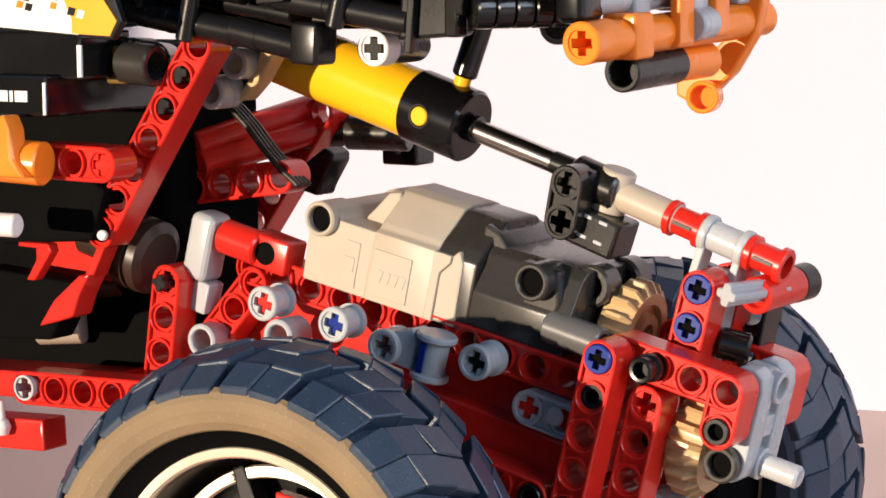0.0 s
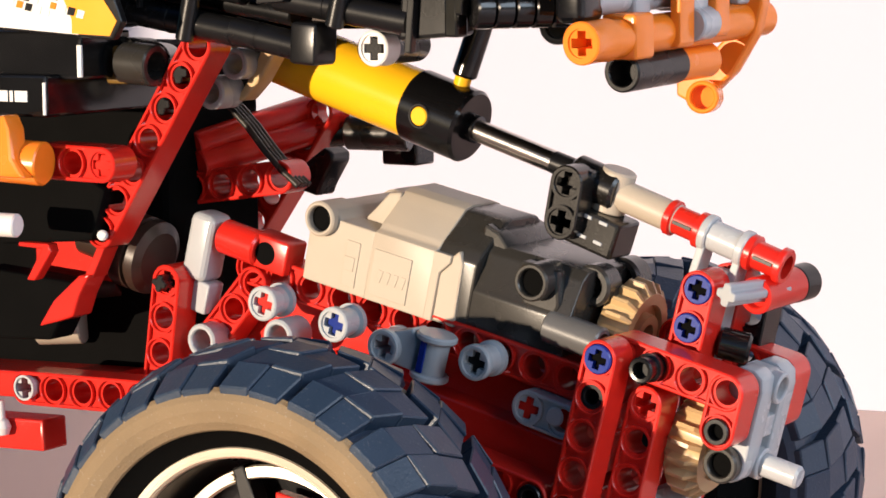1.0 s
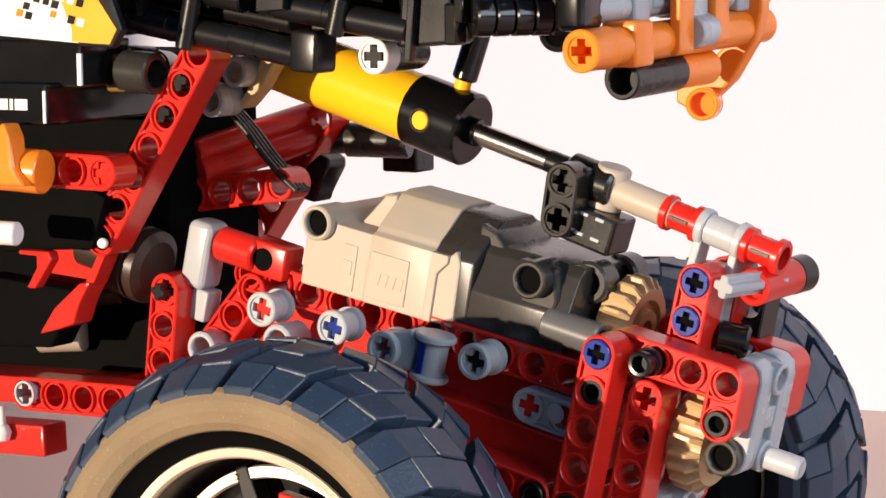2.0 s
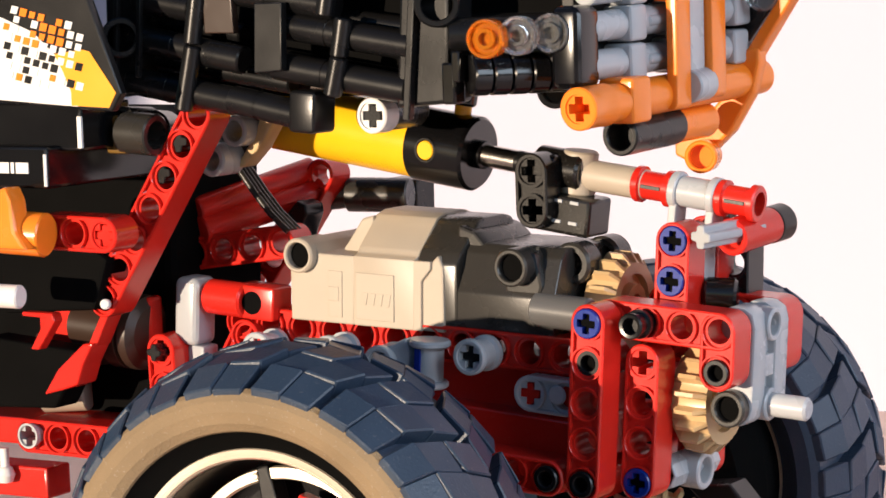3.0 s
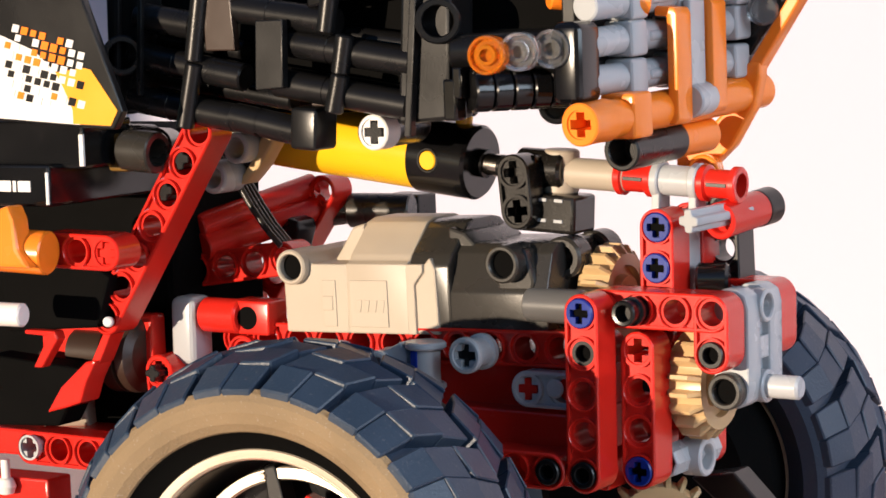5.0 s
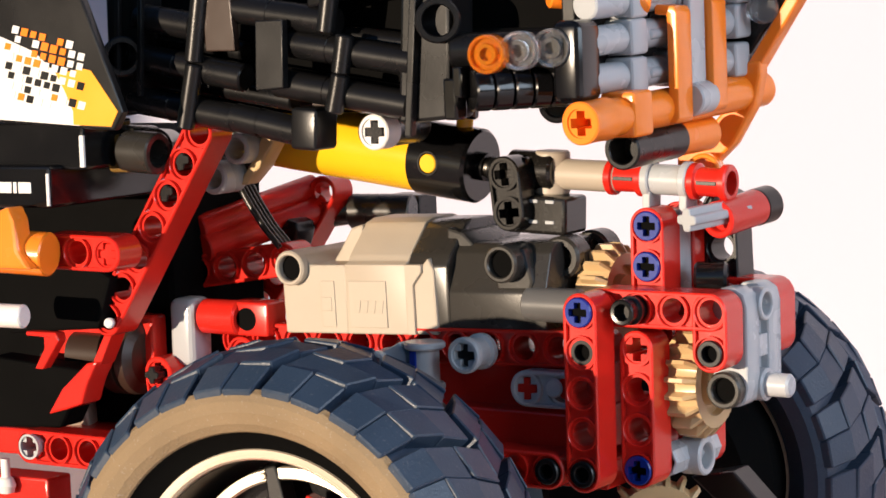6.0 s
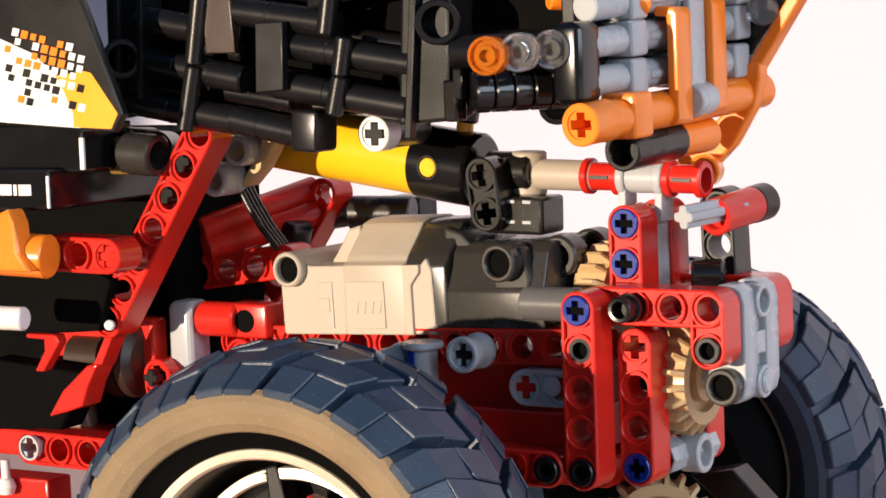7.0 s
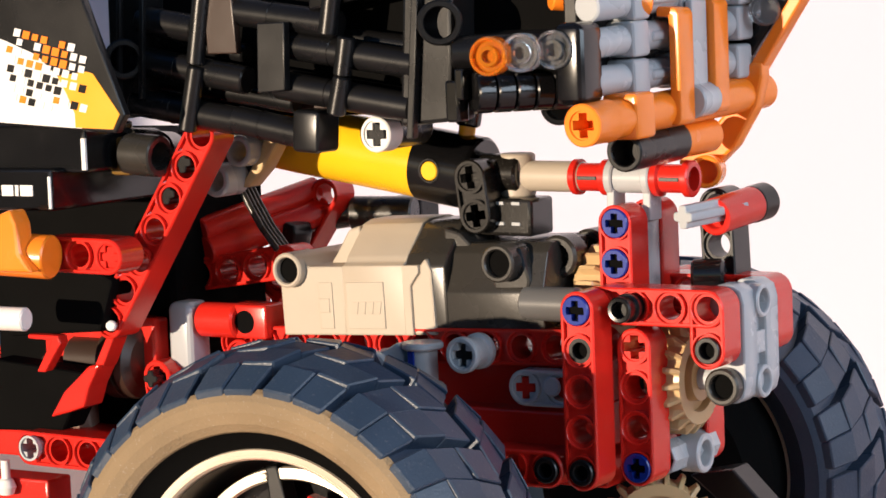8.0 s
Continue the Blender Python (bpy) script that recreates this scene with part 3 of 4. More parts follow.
for p, q in (((-96.0, -8.5, 55.6), (-70.0, -8.5, 51.4)), ((-96.0, -8.5, 47.2), (-58.0, -8.5, 41.4)), ((-66.0, -8.5, 47.0), (-22.0, -8.5, 40.6)), ((-62.0, -8.5, 56.6), (-22.0, -8.5, 51.0))):
    bar(p, q, 2.2, name="rear_tube")
for p, q in (((-74.4, -17.0, 64.0), (-77.0, -17.0, 49.9)), ((-76.7, -17.0, 49.5), (-79.9, -17.0, 36.4)), ((-42.6, -17.0, 63.0), (-44.1, -17.0, 55.1)), ((-39.5, -17.0, 54.6), (-41.0, -17.0, 47.0)), ((-40.9, -17.0, 46.9), (-42.9, -17.0, 39.4))):
    bar(p, q, 1.9, name="post")
part("frame_end", put(box(-3.2, 3.2, 0, 8, -8.4, 0, 1.0, 3), -49.6, -18.0, 40.4, 0, 4, 0), BLACK, truck)
part("side_plate", put(prism([(-3.4, -7), (3.4, -6.5), (3.9, 7), (-2.8, 7)], 0, 2, 0.3), -56.9, -19.0, 50.9), BLACK, truck)
part("upper_plate", put(prism([(-3.4, -8), (4.0, -8), (3, 7), (-4, 7)], 0, 2, 0.3), -70.4, -17.0, 59.9), BROWN, truck)
part("rear_frame_block", put(prism([(-4.4, -12), (3.6, -11), (5.6, 14), (-4, 14)], 0, 7, 0.5), -96.0, -16.0, 50.7), BLACK, truck)
bar((-93.8, -19.0, 51.4), (-102.8, -8.0, 51.1), 4.2, BLACK, "eyelet", 2.8, 8)
for x in (-0.5, 5.5):
    part("frame_rib", put(box(-0.5, 0.5, 0, 1.2, -17, 5, 0.2), -95.2, -18.0, 60.1, 0, 4, 0), BLACK, truck).location = (x / 1000, 0, 0)
# Black sheet painting the shade seen through gaps in the side frame.
part("gap_shade", prism([(-108, 42), (-62, 38.5), (-20, 39), (-20, 75), (-108, 75)], -4, -2, 0.3), DULL, truck, "black sheet standing for the shaded gaps behind the side frame")
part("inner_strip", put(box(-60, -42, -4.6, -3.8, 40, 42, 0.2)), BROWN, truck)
# Black filler block for the shaded space under the hood.
part("hood_shade", put(box(-100, 4, 0, 46, 47, 75, 2)), DULL, truck, "black filler standing for the shaded inside of the hood")
part("corner_panel", put(prism([(-8, -13), (4, -12), (5, 16), (-6, 16)], 0, 9, 0.8), -20.7, -16.0, 49.9), BLACK, truck)
part("panel_rib", put(box(-0.8, 0.8, 0, 2, -16, 14, 0.3), -23.9, -18.0, 50.6, 0, 5, 0), BLACK, truck)
bar((-17.4, -18.0, 56.8), (-23.8, -8.0, 56.7), 4.4, BLACK, "eyelet", 3.0, 8)
part("side_clip", join(put(box(-1.5, 1.5, 0, 4, -4, 4, 0.5), -15.4, -18.0, 41.8), put(box(-1, 1, 0, 4, -3, 3, 0.4), -13.7, -18.0, 45.0)), BLACK_GLOSS, truck)
# ribbed front corner bar with round lamps
for i in range(5):
    p = Vector((-11.7, -16.0, 43.3)) + (Vector((-1.7, -4.0, 43.3)) - Vector((-11.7, -16.0, 43.3))) * (i / 4)
    q = Vector((-11.7, -16.0, 43.3)) + (Vector((-1.7, -4.0, 43.3)) - Vector((-11.7, -16.0, 43.3))) * ((i + 0.93) / 4)
    bar(p, q, 4.0, BLACK_GLOSS, "ribbed_bar")
part("grille_corner", put(box(-5.0, 1.6, 0, 9, -7.5, 8.2, 2.0, 4), 8.8, -13.0, 47.8), BLACK_GLOSS, truck)
bar((-3.4, 2.0, 39.5), (-10.2, 14.0, 38.8), 3.6, BLACK, "under_tube", 2.4, 4)


def lamp(p, mat, label):
    t = part("lamp", put(lathe([(0, -0.2), (1.2, -0.2), (1.2, -1.6), (1.9, -1.6), (2.1, -0.6), (2.9, -0.4), (3.1, -1.4), (3.5, -1.6), (3.7, -1.2), (3.7, 2.2), (3.0, 2.6), (2.4, 2.6), (2.4, 4.2), (0, 4.2)], 32), *p, 0, 0, 14), mat, truck, label)
    return t


lamp((-4.7, -21.0, 50.3), AMBER, "clear orange round indicator lamp")
lamp((-0.2, -17.0, 50.7), CLEAR, "clear round lamp")
lamp((4.6, -13.0, 51.0), CLEAR, "clear round lamp")
part("lamp_bar", tube_between((-17.4, -14.0, 50.8), (1.7, -4.0, 51.1), 3.4), BLACK, truck)
part("lamp_shelf", put(box(-14, 12, 2, 16, -5, 6, 1.5), -6.0, -8.0, 48.7), BLACK, truck)
# grille: grey tubes across the front with orange straps
GRILLE = (((7.6, -6.0, 51.6), (15.1, 50.0, 54.4)), ((7.6, -6.0, 44.4), (14.7, 50.0, 46.5)), ((7.8, -6.0, 58.6), (15.4, 50.0, 61.5)))
for p, q in GRILLE:
    t = bar(p, q, 2.9, GREY, "grille_tube")
    for f, w in ((0.185, 0.10), (0.47, 0.06), (0.83, 0.10)):
        a, b = Vector(p).lerp(Vector(q), f), Vector(p).lerp(Vector(q), f + w)
        joint = part("grille_joint", box(-3.3, 3.5, 0, (b - a).length, -3.5, 3.5, 0.9, 3), GREY, t)
        joint.matrix_basis = along(a / 1000, b / 1000)
    part("tube_rib", tube_between(Vector(p).lerp(Vector(q), 0.30) + Vector((2.3, 0, 0)), Vector(p).lerp(Vector(q), 0.46) + Vector((2.3, 0, 0)), 1.1), GREY, t)
part("grille_backing", put(box(-6, -3, 0, 54, -2, 30, 0.5), 8.1, -5.0, 44.0), BLACK, truck)
STRAP = [(-1.4, -11.5), (0.2, -11.5), (0.9, -10.6), (0.9, 10), (0.2, 11.2), (-4, 11.6), (-4, 9.6), (-1.4, 9.4)]
part("grille_strap", put(prism(STRAP, 0, 6.2, 0.35, 3), 16.4, 13.4, 46.6), ORANGE, truck)
part("grille_strap", put(prism(STRAP, 0, 6.2, 0.35, 3), 17.4, 27.0, 48.2), ORANGE, truck)
part("grille_plate", put(box(-1.4, 0.3, 0, 6.6, -6, 12, 0.5), 16.6, 20.0, 47.2), GREY, truck)
bar((16.0, 20.0, 39.3), (15.7, 28.0, 39.6), 3.4, GREY, "strap_spacer")
bumper = part("bumper_tube", join(bush(9, 4.1, 4.0), put(tube(3.7, 62, 0, 0.4), 0, 6, 0), put(box(-3.9, 3.9, 13, 20, -4.2, 4.6, 0.9, 3))), ORANGE, truck)
bumper.matrix_basis = Matrix.Translation(Vector((10.4, -14.0, 36.8)) / 1000) @ (Vector((15.4, 48.0, 39.5)) - Vector((10.4, -14.0, 36.8))).to_track_quat("Y", "Z").to_matrix().to_4x4()
bar((10.5, 2.0, 30.7), (10.9, 23.0, 31.4), 3.9, BLACK, "tow_tube", 2.7, 6)
bar((10.9, 23.0, 31.4), (11.9, 36.0, 31.8), 3.6, ORANGE, "tow_tube_end")
part("fender_panel", put(prism([(5.5, 9), (8.5, 9), (8.5, 6), (7, 0), (2, -8), (-3.5, -13), (-8, -14.4), (-11, -13), (-11, -9), (-7, -6), (-2, -3), (3, 2)], 0, 4, 0.6), 11.8, 44.0, 36.8), ORANGE, truck)
bar((9.8, 38.0, 24.0), (7.1, 46.0, 23.7), 3.4, ORANGE, "fender_eyelet", 2.4, 3)
part("wing_panel", put(prism([(-10, -14), (-3.5, -14), (10, 4), (13, 14), (10, 16), (-8, 16)], 0, 3, 0.5), 17.7, 46.0, 57.3), BLACK, truck)
part("wing_edge", put(prism([(-3, -14), (0.2, -14), (11, 2), (14, 14), (11.6, 14), (8.6, 3)], 0, 4.6, 0.4), 18.9, 44.5, 57.3), ORANGE, truck)
part("head_lamp", put(lathe([(0, 0), (2.6, 0), (3.2, 0.8), (3.2, 4), (2.2, 5), (0, 5)], 24), 22.3, 42.0, 56.4, 0, 0, 30), CLEAR, truck)
part("top_strip", tube_between((-1.0, -4.0, 60.9), (12.9, 10.0, 58.9), 2.6), ORANGE, truck)
part("top_cover", put(prism([(-18, 0), (16, 5.5), (16, 8), (-18, 6)], 0, 30, 0.6), -31.2, -16.0, 59.8), BLACK_GLOSS, truck)
# cross tube with a pale rim under the hood
t = bar((-38.3, -10.0, 35.1), (-43.9, 14.0, 34.9), 3.5, DGREY, "cross_tube")
# Black plug that stands for the shade inside the cross hole.
part("tube_hole_shade", put(tube(2.5, 3), -37.9, -11.0, 35.1), BLACK, t)
part("tube_rim", put(bush(5, 3.55, 3.5), -37.2, -12.0, 35.2), WHITE, t, "pale tube rim with a cross hole")

# black boxes, their label and the sticker panel
upper = part("upper_box", put(box(-60, 0, 0, 16, -7.6, 2.4, 0.7), -99.5, -26.0, 36.0), BLACK_GLOSS, truck, "glossy black upper box")
# White sliver painting the highlight along the box's right edge.
part("edge_glint", put(box(-1.1, 0, -0.15, 0.5, -7.0, -0.4, 0.1), -99.5, -26.0, 36.0), WHITE, upper)
lower = part("lower_box", put(box(-60, 0, 0, 38, -8, 0.8, 0.7), -105.7, -30.0, 28.8), BLACK_GLOSS, truck, "glossy black lower box with a white-lettered label")
# Same painted edge highlight on the lower box.
part("edge_glint", put(box(-0.9, -0.2, -0.15, 0.5, -7.3, -0.6, 0.1), -105.7, -30.0, 28.6), WHITE, lower)
for x0, w in ((-13.5, 3.2), (-9.8, 0.9), (-8.4, 3.4), (-17.6, 3.4)):
    part("lettering_bar", put(box(x0, x0 + w, -0.2, 0.2, -4.9, -2.6, 0.05), -105.7, -30.0, 28.8), WHITE, lower)
part("gold_block", put(box(0, 5.4, 4, 16, -8, 0, 0.8), -101.6, -20.0, 35.1), GOLD, truck, "brown gold plastic block")
bar((-98.0, -14.0, 31.6), (-89.6, -14.0, 31.0), 4.4, DGREY, "side_tube", 3.0)
bar((-98.8, -14.0, 32.8), (-97.3, -6.0, 32.2), 4.2, DGREY, "socket_tube", 3.0, 5)
bar((-98.9, -4.0, 31.7), (-106.3, 10.0, 30.6), 4.0, BLACK, "socket_tube", 2.8, 5)
panel = part("sticker_panel", put(prism([(-46, 33), (-10.6, 30), (0, 3.6), (-2.4, 0), (-46, 2.5)], 0, 2.2, 0.4), -82.2, -34.0, 37.1), BLACK, truck, "black body panel with an orange and white sticker")
part("sticker_white", put(prism([(-46, 3.2), (-11, 1.0), (-12, 6), (-16, 11), (-22, 16), (-30, 19), (-46, 24)], -0.12, 0.02, 0), -82.2, -34.0, 37.1), WHITE, panel)
part("sticker_orange", put(prism([(-12.6, 1.2), (-2.9, 0.8), (-1.0, 3.8), (-7.4, 12.0), (-9.2, 12.4), (-16.6, 11.6), (-14.5, 8.0), (-12.6, 4.0)], -0.2, -0.06, 0), -82.2, -34.0, 37.1), STICKER, panel, "orange sticker field")
rng = random.Random(4)
for i in range(9):
    for j in range(8):
        x, z = -29.0 + i * 2.35 + (j % 2) * 0.5, 21.2 - j * 1.95 - i * 0.55
        if rng.random() < 0.12 or z < 5 or z > 21:
            continue
        k = rng.random()
        size = 0.95 + 0.25 * rng.random()
        mat = BLACK if (z < 13.5 - i * 0.4 and k < 0.42) else (ORANGE if k < 0.62 else WHITE)
        part("sticker_square", put(prism([(x - size, z - size * 0.55), (x + size * 0.5, z - size * 0.8), (x + size, z + size * 0.5), (x - size * 0.5, z + size * 0.8)], -0.3, -0.16, 0), -82.2, -34.0, 37.1), mat, panel)

# red struts and the parts round them
strut = part("diagonal_beam", put(beam(7), -80.9, -12.0, 35.2, 0, 124, 0), RED, truck)
for px in ((-86.6, -10.8, 29.5), (-91.3, -10.8, 22.9)):
    part("pin_end", put(axle(4), *px), BLACK, strut, "black axle tip")
part("foot_panel", join(put(prism([(9.6, 20.6), (11.2, 20.2), (3.6, 6.0), (1.2, 6.0)], 1, 6, 0.3), -116.1, -10.0, -21.2), put(prism([(1.0, 6.6), (3.8, 6.8), (0.8, 2.0), (-1.0, -2.6), (-5.4, -4.0), (-10.8, -5.4), (-6.4, 0.6)], -0.4, 6.2, 0.5), -116.1, -10.0, -21.2)), RED, truck)
part("small_beam", put(beam(3, cross=(2,)), -111.2, -26.0, 11.4, 0, 1, 0), RED, truck)
part("small_axle", put(axle(6), -95.2, -25.0, 11.0), RED, truck)
bar((-126.6, -34.0, 12.6), (-106.6, -30.0, 11.3), 4.6, ORANGE, "orange_sleeve", 3.2, 6)
part("orange_bracket", put(prism([(-12, 7), (-6, 9), (-4.5, 6), (-4, 0), (-1, -4), (-12, -4)], 0, 5, 0.8), -105.3, -37.0, 12.8), ORANGE, truck)
part("far_diagonal_beam", put(beam(9), -91.0, 46.0, 17.7, 0, 126, 0), RED, truck)
bar((-105.3, 20.0, 7.2), (-93.6, 50.0, 13.8), 3.3, RED, "red_cross_tube")
bar((-106.6, 20.0, 11.6), (-95.7, 50.0, 18.6), 3.0, RED, "red_cross_tube")
part("inner_red_beam", put(beam(6), -123.5, 20.0, -0.3, 0, -8, 0), RED, truck)
bar((-97.5, 52.0, 11.8), (-89.0, 56.0, 12.9), 3.4, DGREY, "far_tube")
bar((-88.5, 54.0, 12.7), (-74.0, 58.0, 12.5), 4.0, DGREY, "far_tube", 2.4, 4)
part("far_block", put(box(-4.8, 4.8, 0, 8, -7, 4, 0.6), -81.0, 64.0, 11.6), BLACK, truck)
part("mount_ring", put(tube(3.6, 8, 2.2, 0.4), -88.1, 2.0, 24.6), GREY, truck)
part("mount_ring", put(tube(3.4, 8, 2.2, 0.4), -83.3, 4.0, 30.7), GREY, truck)
part("tan_hook", put(prism([(-11.4, -4.0), (-10.6, -5.2), (-6.5, -4.8), (-2.5, -1.0), (2.2, 5.8), (-1.4, 7.0), (-4.4, 1.0), (-7.2, -2.6)], 0, 5, 0.6), -77.2, 8.0, 27.5), TAN, truck, "tan plastic hook")
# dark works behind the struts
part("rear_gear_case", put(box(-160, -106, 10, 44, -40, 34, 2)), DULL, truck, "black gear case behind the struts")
part("rear_red_case", put(box(-140, -108, 4, 9, -18, -6, 0.8)), RED, truck)
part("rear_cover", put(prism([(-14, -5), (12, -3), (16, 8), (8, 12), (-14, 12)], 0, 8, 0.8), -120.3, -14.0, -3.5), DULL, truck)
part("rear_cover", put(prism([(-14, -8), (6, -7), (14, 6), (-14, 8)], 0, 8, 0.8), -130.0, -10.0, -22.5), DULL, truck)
part("red_triangle", put(prism([(-4, -4), (-1.6, -4), (3.2, 2.4), (2.6, 4.2), (-6, 4.2), (-6, 3.2), (0.6, 3)], 0, 3, 0.4), -121.1, -16.0, -11.6), RED, truck)
bar((-124.5, -34.0, -1.3), (-112.6, -32.0, -1.6), 2.5, WHITE, "pale_axle_end")
bar((-104.4, -15.0, -4.9), (-108.1, -10.0, -5.7), 1.1, WHITE, "ball_tip")
bar((-145.8, 14.0, -21.2), (-120.6, 14.0, -17.5), 6.0, BROWN, "drive_tube")
bar((-139.4, 4.0, -29.1), (-129.5, 8.0, -28.6), 4.5, MOTOR, "roller")

# ---------------- lower trailing arm ----------------
arm = thing("trailing_arm", "red perforated trailing arm with grey pins", "toy arm")
part("arm_beam", put(beam(6), -130.3, -14.0, -33.0, 0, 1, 0), RED, arm)
part("arm_pin", put(bush(5, 2.6, 2.4), -129.0, -15.5, -32.7), GREY, arm)
part("arm_foot", put(box(-40, 2, 0, 8, -12, -5, 0.6), -129.2, -12.0, -35.3), RED, arm)
part("arm_rear_beam", put(beam(6), -179.5, 30.0, -22.5, 0, 0, 0), RED, arm)
part("arm_cross_plate", put(box(-30, 20, 0, 30, -3, 3, 0.6), -136.0, -4.0, -34.3), RED, arm)
part("foot_ball", put(lathe([(0, -2), (1.6, -1.6), (2.2, 0), (1.6, 1.6), (1, 2), (1, 6), (0, 6)]), -137.4, -14.0, -42.1, 90, 0, 0), WHITE, arm)

# ---------------- ribbon cable ----------------
cable = thing("ribbon_cable", "four-strand black ribbon cable from the motor", "cable")
for i in range(4):
    pts = [(0, 0), (6, 0.5), (12, 0.2), (18, -0.5), (24, -0.6), (30, 0)]
    bm = None
    for (x0, z0), (x1, z1) in zip(pts, pts[1:]):
        s = tube_between((x0, i * 1.5, z0 + i * 0.1), (x1 + 0.2, i * 1.5, z1 + i * 0.1), 0.72, bevel=0.05)
        bm = s if bm is None else join(bm, s)
    part("strand", bm, DGREY, cable)


# ---------------- motion ----------------
LINK = [
    (0, 21.57, 26, 10.69, 21.12),
    (1.5, 21.57, 26, 10.69, 21.12),
    (1.7, 21.57, 26, 10.69, 21.12),
    (2.2, 19.96, 26, 13.92, 17.21),
    (2.8, 16.54, 26, 19.19, 10.12),
    (3, 15.37, 26, 20.48, 8.37),
    (3.5, 13.39, 26, 22.51, 5.31),
    (4, 12.55, 26, 22.85, 4.71),
    (4.5, 12.09, 26, 22.98, 4.11),
    (4.7, 11.93, 26, 23.03, 3.82),
    (5.8, 9.8, 26, 23.28, 2.82),
    (6, 9.33, 26, 23.32, 2.49),
    (6.5, 5.61, 26, 23.6, 1.62),
    (7, 3.81, 26, 23.75, 1.37),
    (7.5, 2.5, 26, 23.75, 1.37),
    (8, 1.11, 26, 23.75, 0.6),
]
CYLINDER = [
    (0, -90.4, 26, 52.977, 19.86),
    (1.5, -90.4, 26, 52.977, 19.86),
    (1.7, -90.4, 26, 52.977, 19.86),
    (2.2, -90.69, 26, 48.851, 17.17),
    (2.8, -91.22, 26, 40.636, 11.66),
    (3, -91.37, 26, 37.637, 9.49),
    (3.5, -91.32, 26, 34.31, 7.1),
    (4, -91.25, 26, 34.03, 7.01),
    (4.5, -91.18, 26, 33.9, 7.19),
    (4.7, -91.18, 26, 33.9, 7.33),
    (5.8, -91.05, 26, 33.67, 7.77),
    (6, -91.05, 26, 33.67, 7.99),
    (6.5, -91.01, 26, 33.293, 8.36),
    (7, -91.06, 26, 33.26, 8.55),
    (7.5, -90.91, 26, 33.222, 8.68),
    (8, -90.61, 26, 33.237, 9.39),
]
ROD = [
    (0, -14.11, 26, 25.271, 19.86),
    (1.5, -14.11, 26, 25.271, 19.86),
    (1.7, -14.11, 26, 25.271, 19.86),
    (2.2, -16.58, 26, 25.861, 17.17),
    (2.8, -21.11, 26, 26.164, 11.66),
    (3, -22.47, 26, 26.149, 9.49),
    (3.5, -24.69, 26, 26.06, 7.1),
    (4, -25.58, 26, 26, 7.01),
    (4.5, -26.06, 26, 25.73, 7.19),
    (4.7, -26.24, 26, 25.59, 7.33),
    (5.8, -28.4, 26, 25.18, 7.77),
    (6, -28.89, 26, 25, 7.99),
    (6.5, -32.37, 26, 24.714, 8.36),
    (7, -33.93, 26, 24.707, 8.55),
    (7.5, -34.99, 26, 24.715, 8.68),
    (8, -36.14, 26, 24.253, 9.39),
]
CABLE = [
    (0, -79.28, 20, 22.08, -136.75),
    (1.5, -79.28, 20, 22.08, -136.75),
    (1.7, -79.29, 20, 22.06, -136.72),
    (2.2, -80.42, 20, 19.23, -135.45),
    (2.8, -82.51, 20, 13.36, -133.36),
    (3, -82.48, 20, 11.99, -134.63),
    (3.5, -83.66, 20, 9.48, -133.3),
    (4, -84.2, 20, 9.1, -131.58),
    (4.5, -84.4, 20, 8.84, -130.59),
    (4.7, -84.45, 20, 8.8, -130.39),
    (5.8, -84.8, 20, 8.53, -128.98),
    (6, -84.86, 20, 8.48, -128.7),
    (6.5, -85.22, 20, 8.14, -127.73),
    (7, -85.44, 20, 8.03, -127.16),
    (7.5, -85.47, 20, 7.95, -126.56),
    (8, -85.5, 20, 7.87, -125.59),
]
BODY = [
    (0, -1, 0, 15.6, 2),
    (1.5, -1, 0, 15.6, 2),
    (1.7, -1, 0, 15.6, 2),
    (2.2, -1.1, 0, 12.2, 1.7),
    (2.8, -1.2, 0, 5.6, 1),
    (3, -1.2, 0, 3.2, 0.75),
    (3.5, -1, 0, 0.4, 0.5),
    (4, -0.9, 0, 0.2, 0.45),
    (4.5, -0.8, 0, 0.15, 0.4),
    (4.7, -0.8, 0, 0.15, 0.4),
    (5.8, -0.5, 0, 0.4, 0.1),
    (6, -0.5, 0, 0.4, 0.1),
    (6.5, -0.4, 0, 0.15, 0),
    (7, -0.45, 0, 0.1, 0),
    (7.5, -0.3, 0, 0.05, 0),
    (8, 0, 0, 0, 0),
]
AXLE = [
    (0, 4.59, 0, -9.3, 16.345),
    (1.5, 4.59, 0, -9.3, 16.345),
    (1.7, 4.59, 0, -9.3, 16.335),
    (2.2, 4.099, 0, -7.061, 12.705),
    (2.8, 2.885, 0, -3.381, 6.05),
    (3, 2.37, 0, -2.436, 4.457),
    (3.5, 1.652, 0, -0.945, 1.734),
    (4, 1.161, 0, -0.686, 1.301),
    (4.5, 0.99, 0, -0.597, 1.059),
    (4.7, 0.948, 0, -0.557, 1.008),
    (5.8, 0.633, 0, -0.378, 0.706),
    (6, 0.58, 0, -0.348, 0.645),
    (6.5, 0.253, 0, -0.129, 0.272),
    (7, 0.055, 0, 0, 0.111),
    (7.5, 0.022, 0, 0, 0.05),
    (8, 0, 0, 0, 0),
]
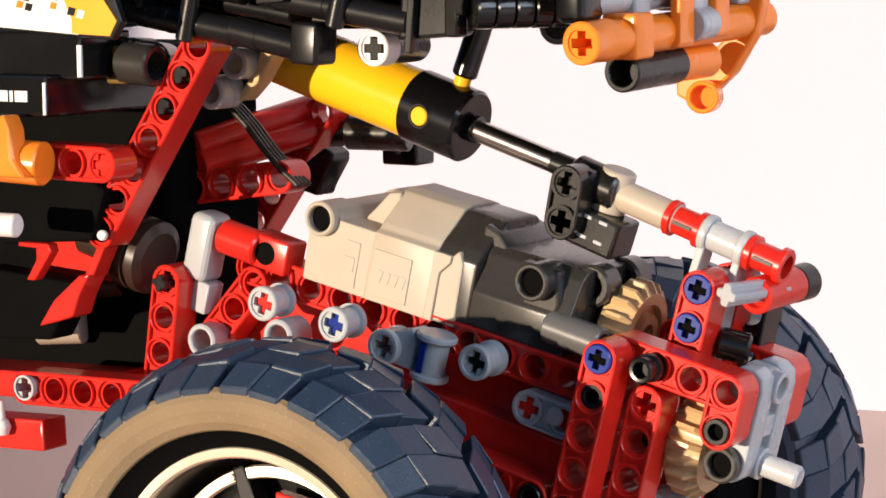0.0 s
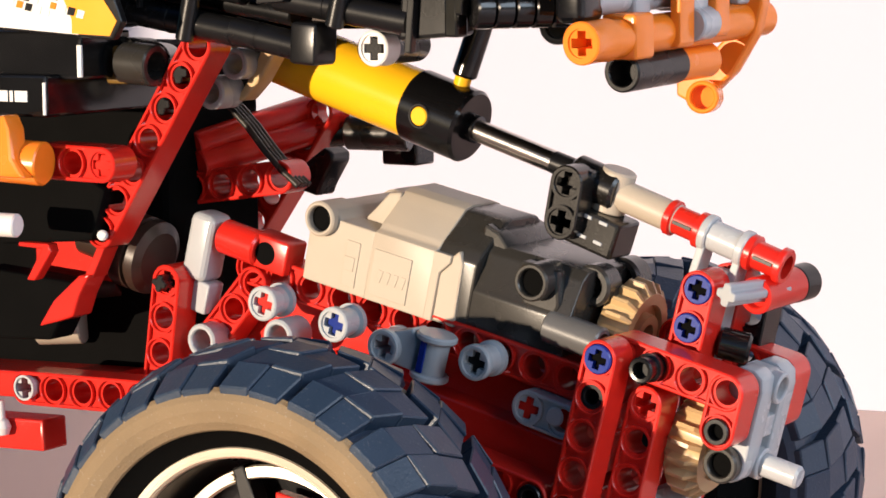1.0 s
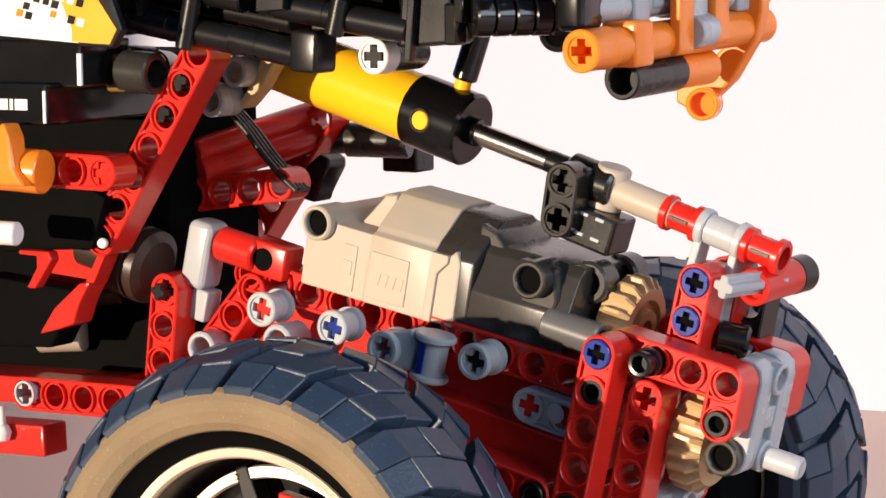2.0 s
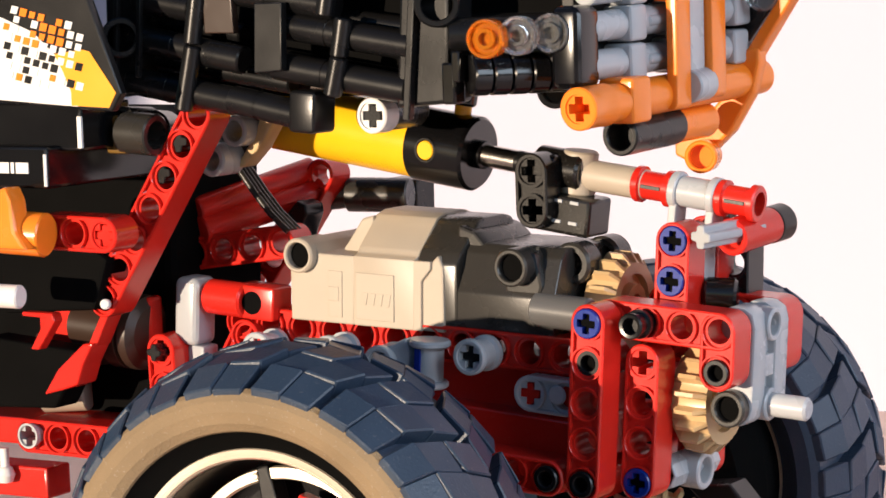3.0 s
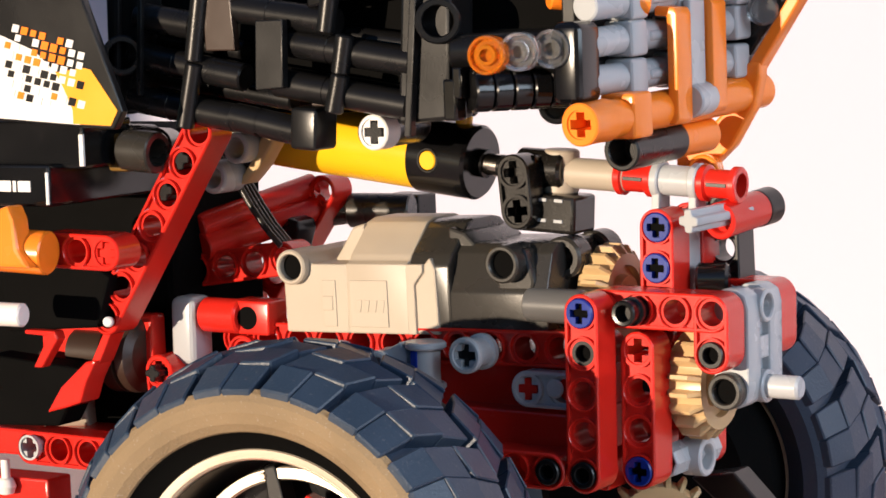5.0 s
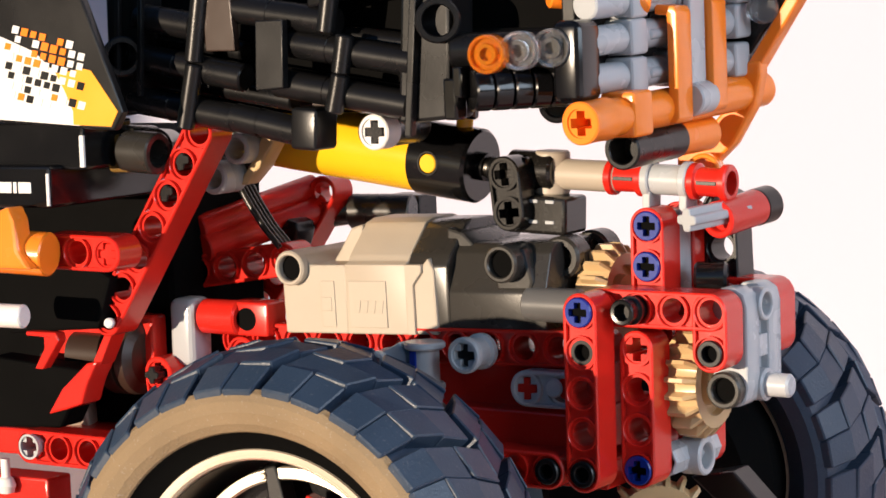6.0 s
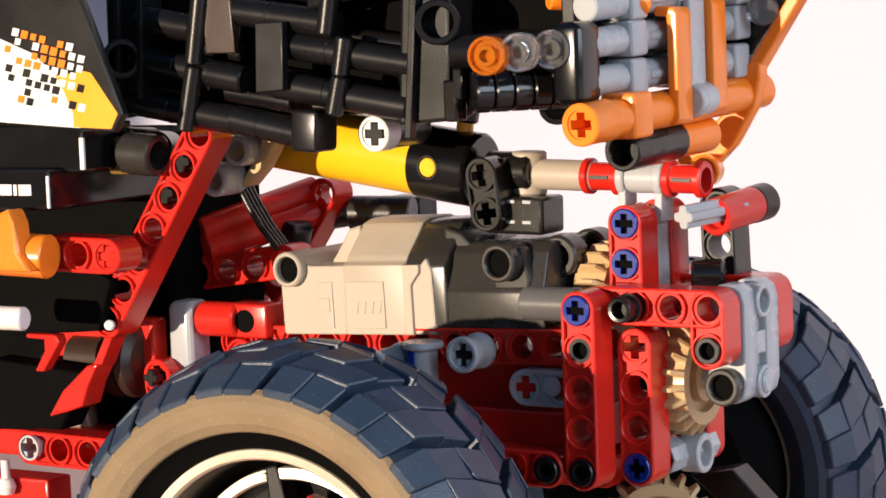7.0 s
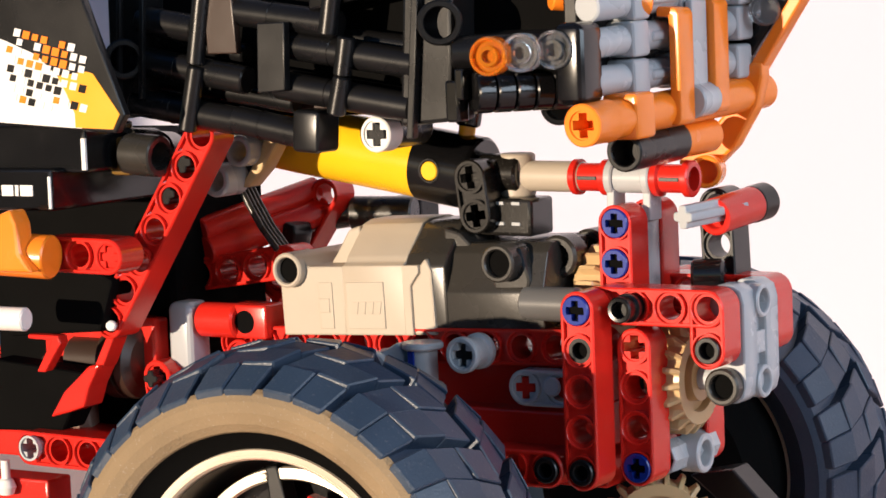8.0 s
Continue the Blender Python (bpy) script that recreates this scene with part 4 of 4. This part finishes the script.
LEVER = [
    (0, 13.62, 0, -11.92, 16.345),
    (1.5, 13.62, 0, -11.92, 16.345),
    (1.7, 13.62, 0, -11.92, 16.335),
    (2.2, 13.269, 0, -9.111, 12.705),
    (2.8, 12.235, 0, -4.361, 6.05),
    (3, 11.64, 0, -3.156, 4.457),
    (3.5, 10.652, 0, -1.215, 1.734),
    (4, 9.961, 0, -0.886, 1.301),
    (4.5, 9.59, 0, -0.757, 1.059),
    (4.7, 9.448, 0, -0.707, 1.008),
    (5.8, 7.433, 0, -0.458, 0.706),
    (6, 6.98, 0, -0.418, 0.645),
    (6.5, 3.653, 0, -0.149, 0.272),
    (7, 2.155, 0, 0, 0.111),
    (7.5, 1.122, 0, 0, 0.05),
    (8, 0, 0, 0, 0),
]
SHAFT = [
    (0, 9.1, 0, -10.61, 16.345),
    (1.5, 9.1, 0, -10.61, 16.345),
    (1.7, 9.1, 0, -10.61, 16.335),
    (2.2, 8.689, 0, -8.091, 12.705),
    (2.8, 7.555, 0, -3.871, 6.05),
    (3, 7.01, 0, -2.796, 4.457),
    (3.5, 6.152, 0, -1.085, 1.734),
    (4, 5.561, 0, -0.786, 1.301),
    (4.5, 5.29, 0, -0.677, 1.059),
    (4.7, 5.198, 0, -0.627, 1.008),
    (5.8, 4.033, 0, -0.418, 0.706),
    (6, 3.78, 0, -0.388, 0.645),
    (6.5, 1.953, 0, -0.139, 0.272),
    (7, 1.105, 0, 0, 0.111),
    (7.5, 0.572, 0, 0, 0.05),
    (8, 0, 0, 0, 0),
]
ARM = [
    (0, -0.5, 0, 13.3, 0),
    (1.5, -0.5, 0, 13.3, 0),
    (1.7, -0.5, 0, 13.3, 0),
    (2.2, -0.391026, 0, 10.4, 0),
    (2.8, -0.179487, 0, 4.77, 0),
    (3, -0.102564, 0, 2.73, 0),
    (3.5, -0.0128205, 0, 0.34, 0),
    (4, -0.00641026, 0, 0.17, 0),
    (4.5, -0.00480769, 0, 0.13, 0),
    (4.7, -0.00480769, 0, 0.13, 0),
    (5.8, -0.0128205, 0, 0.34, 0),
    (6, -0.0128205, 0, 0.34, 0),
    (6.5, -0.00480769, 0, 0.13, 0),
    (7, -0.00320513, 0, 0.09, 0),
    (7.5, -0.00160256, 0, 0.04, 0),
    (8, -0, 0, 0, 0),
]


def motions():
    def key(ob, rows, extra=0.0):
        walk(ob, [(t, pose(x / 1000, y / 1000, z / 1000 + 0.098, 0, a + extra, 0)) for t, x, y, z, a in rows])
    key(axle_unit, AXLE)
    key(lever, LEVER)
    key(shaft, SHAFT)
    key(truck, BODY)
    key(arm, ARM)
    key(cylinder, CYLINDER)
    key(rod, ROD)
    key(link, LINK)
    key(cable, CABLE)
    # both gears turn while the lever slides back
    drive_rows, nose_rows = [], []
    for (t, lx, _, lz, _), (_, ax, _, az, _) in zip(LEVER, AXLE):
        turn = 18.0 * (9.4 - math.hypot(lx - ax, lz - az))
        drive_rows.append((t, pose(-0.0072, 0.0265, -0.0002, turn, 0, 0)))
        nose_rows.append((t, pose(0.0105, 0.024, -0.016, -turn, 0, 0)))
    walk(drive_gear, drive_rows)
    walk(nose_gear, nose_rows)
    # the wheels roll forward a little as the body sinks
    for w, x0, y, far, turned in ((wheel_a, -36.1, -44, -5.1, 0), (wheel_b, -26.8, 98, -7.0, 180)):
        rows = []
        for t, x, _, z, a in AXLE:
            d = far * min(1.0, a / 16.3)
            m = pose((x0 + d) / 1000, y / 1000, 0.0487, 0, 0, 5.6) @ pose(0, 0, 0, 0, math.degrees(d / 48.3), 0)
            rows.append((t, m @ pose(0, 0, 0, 0, 0, turned)))
        walk(w, rows)


motions()
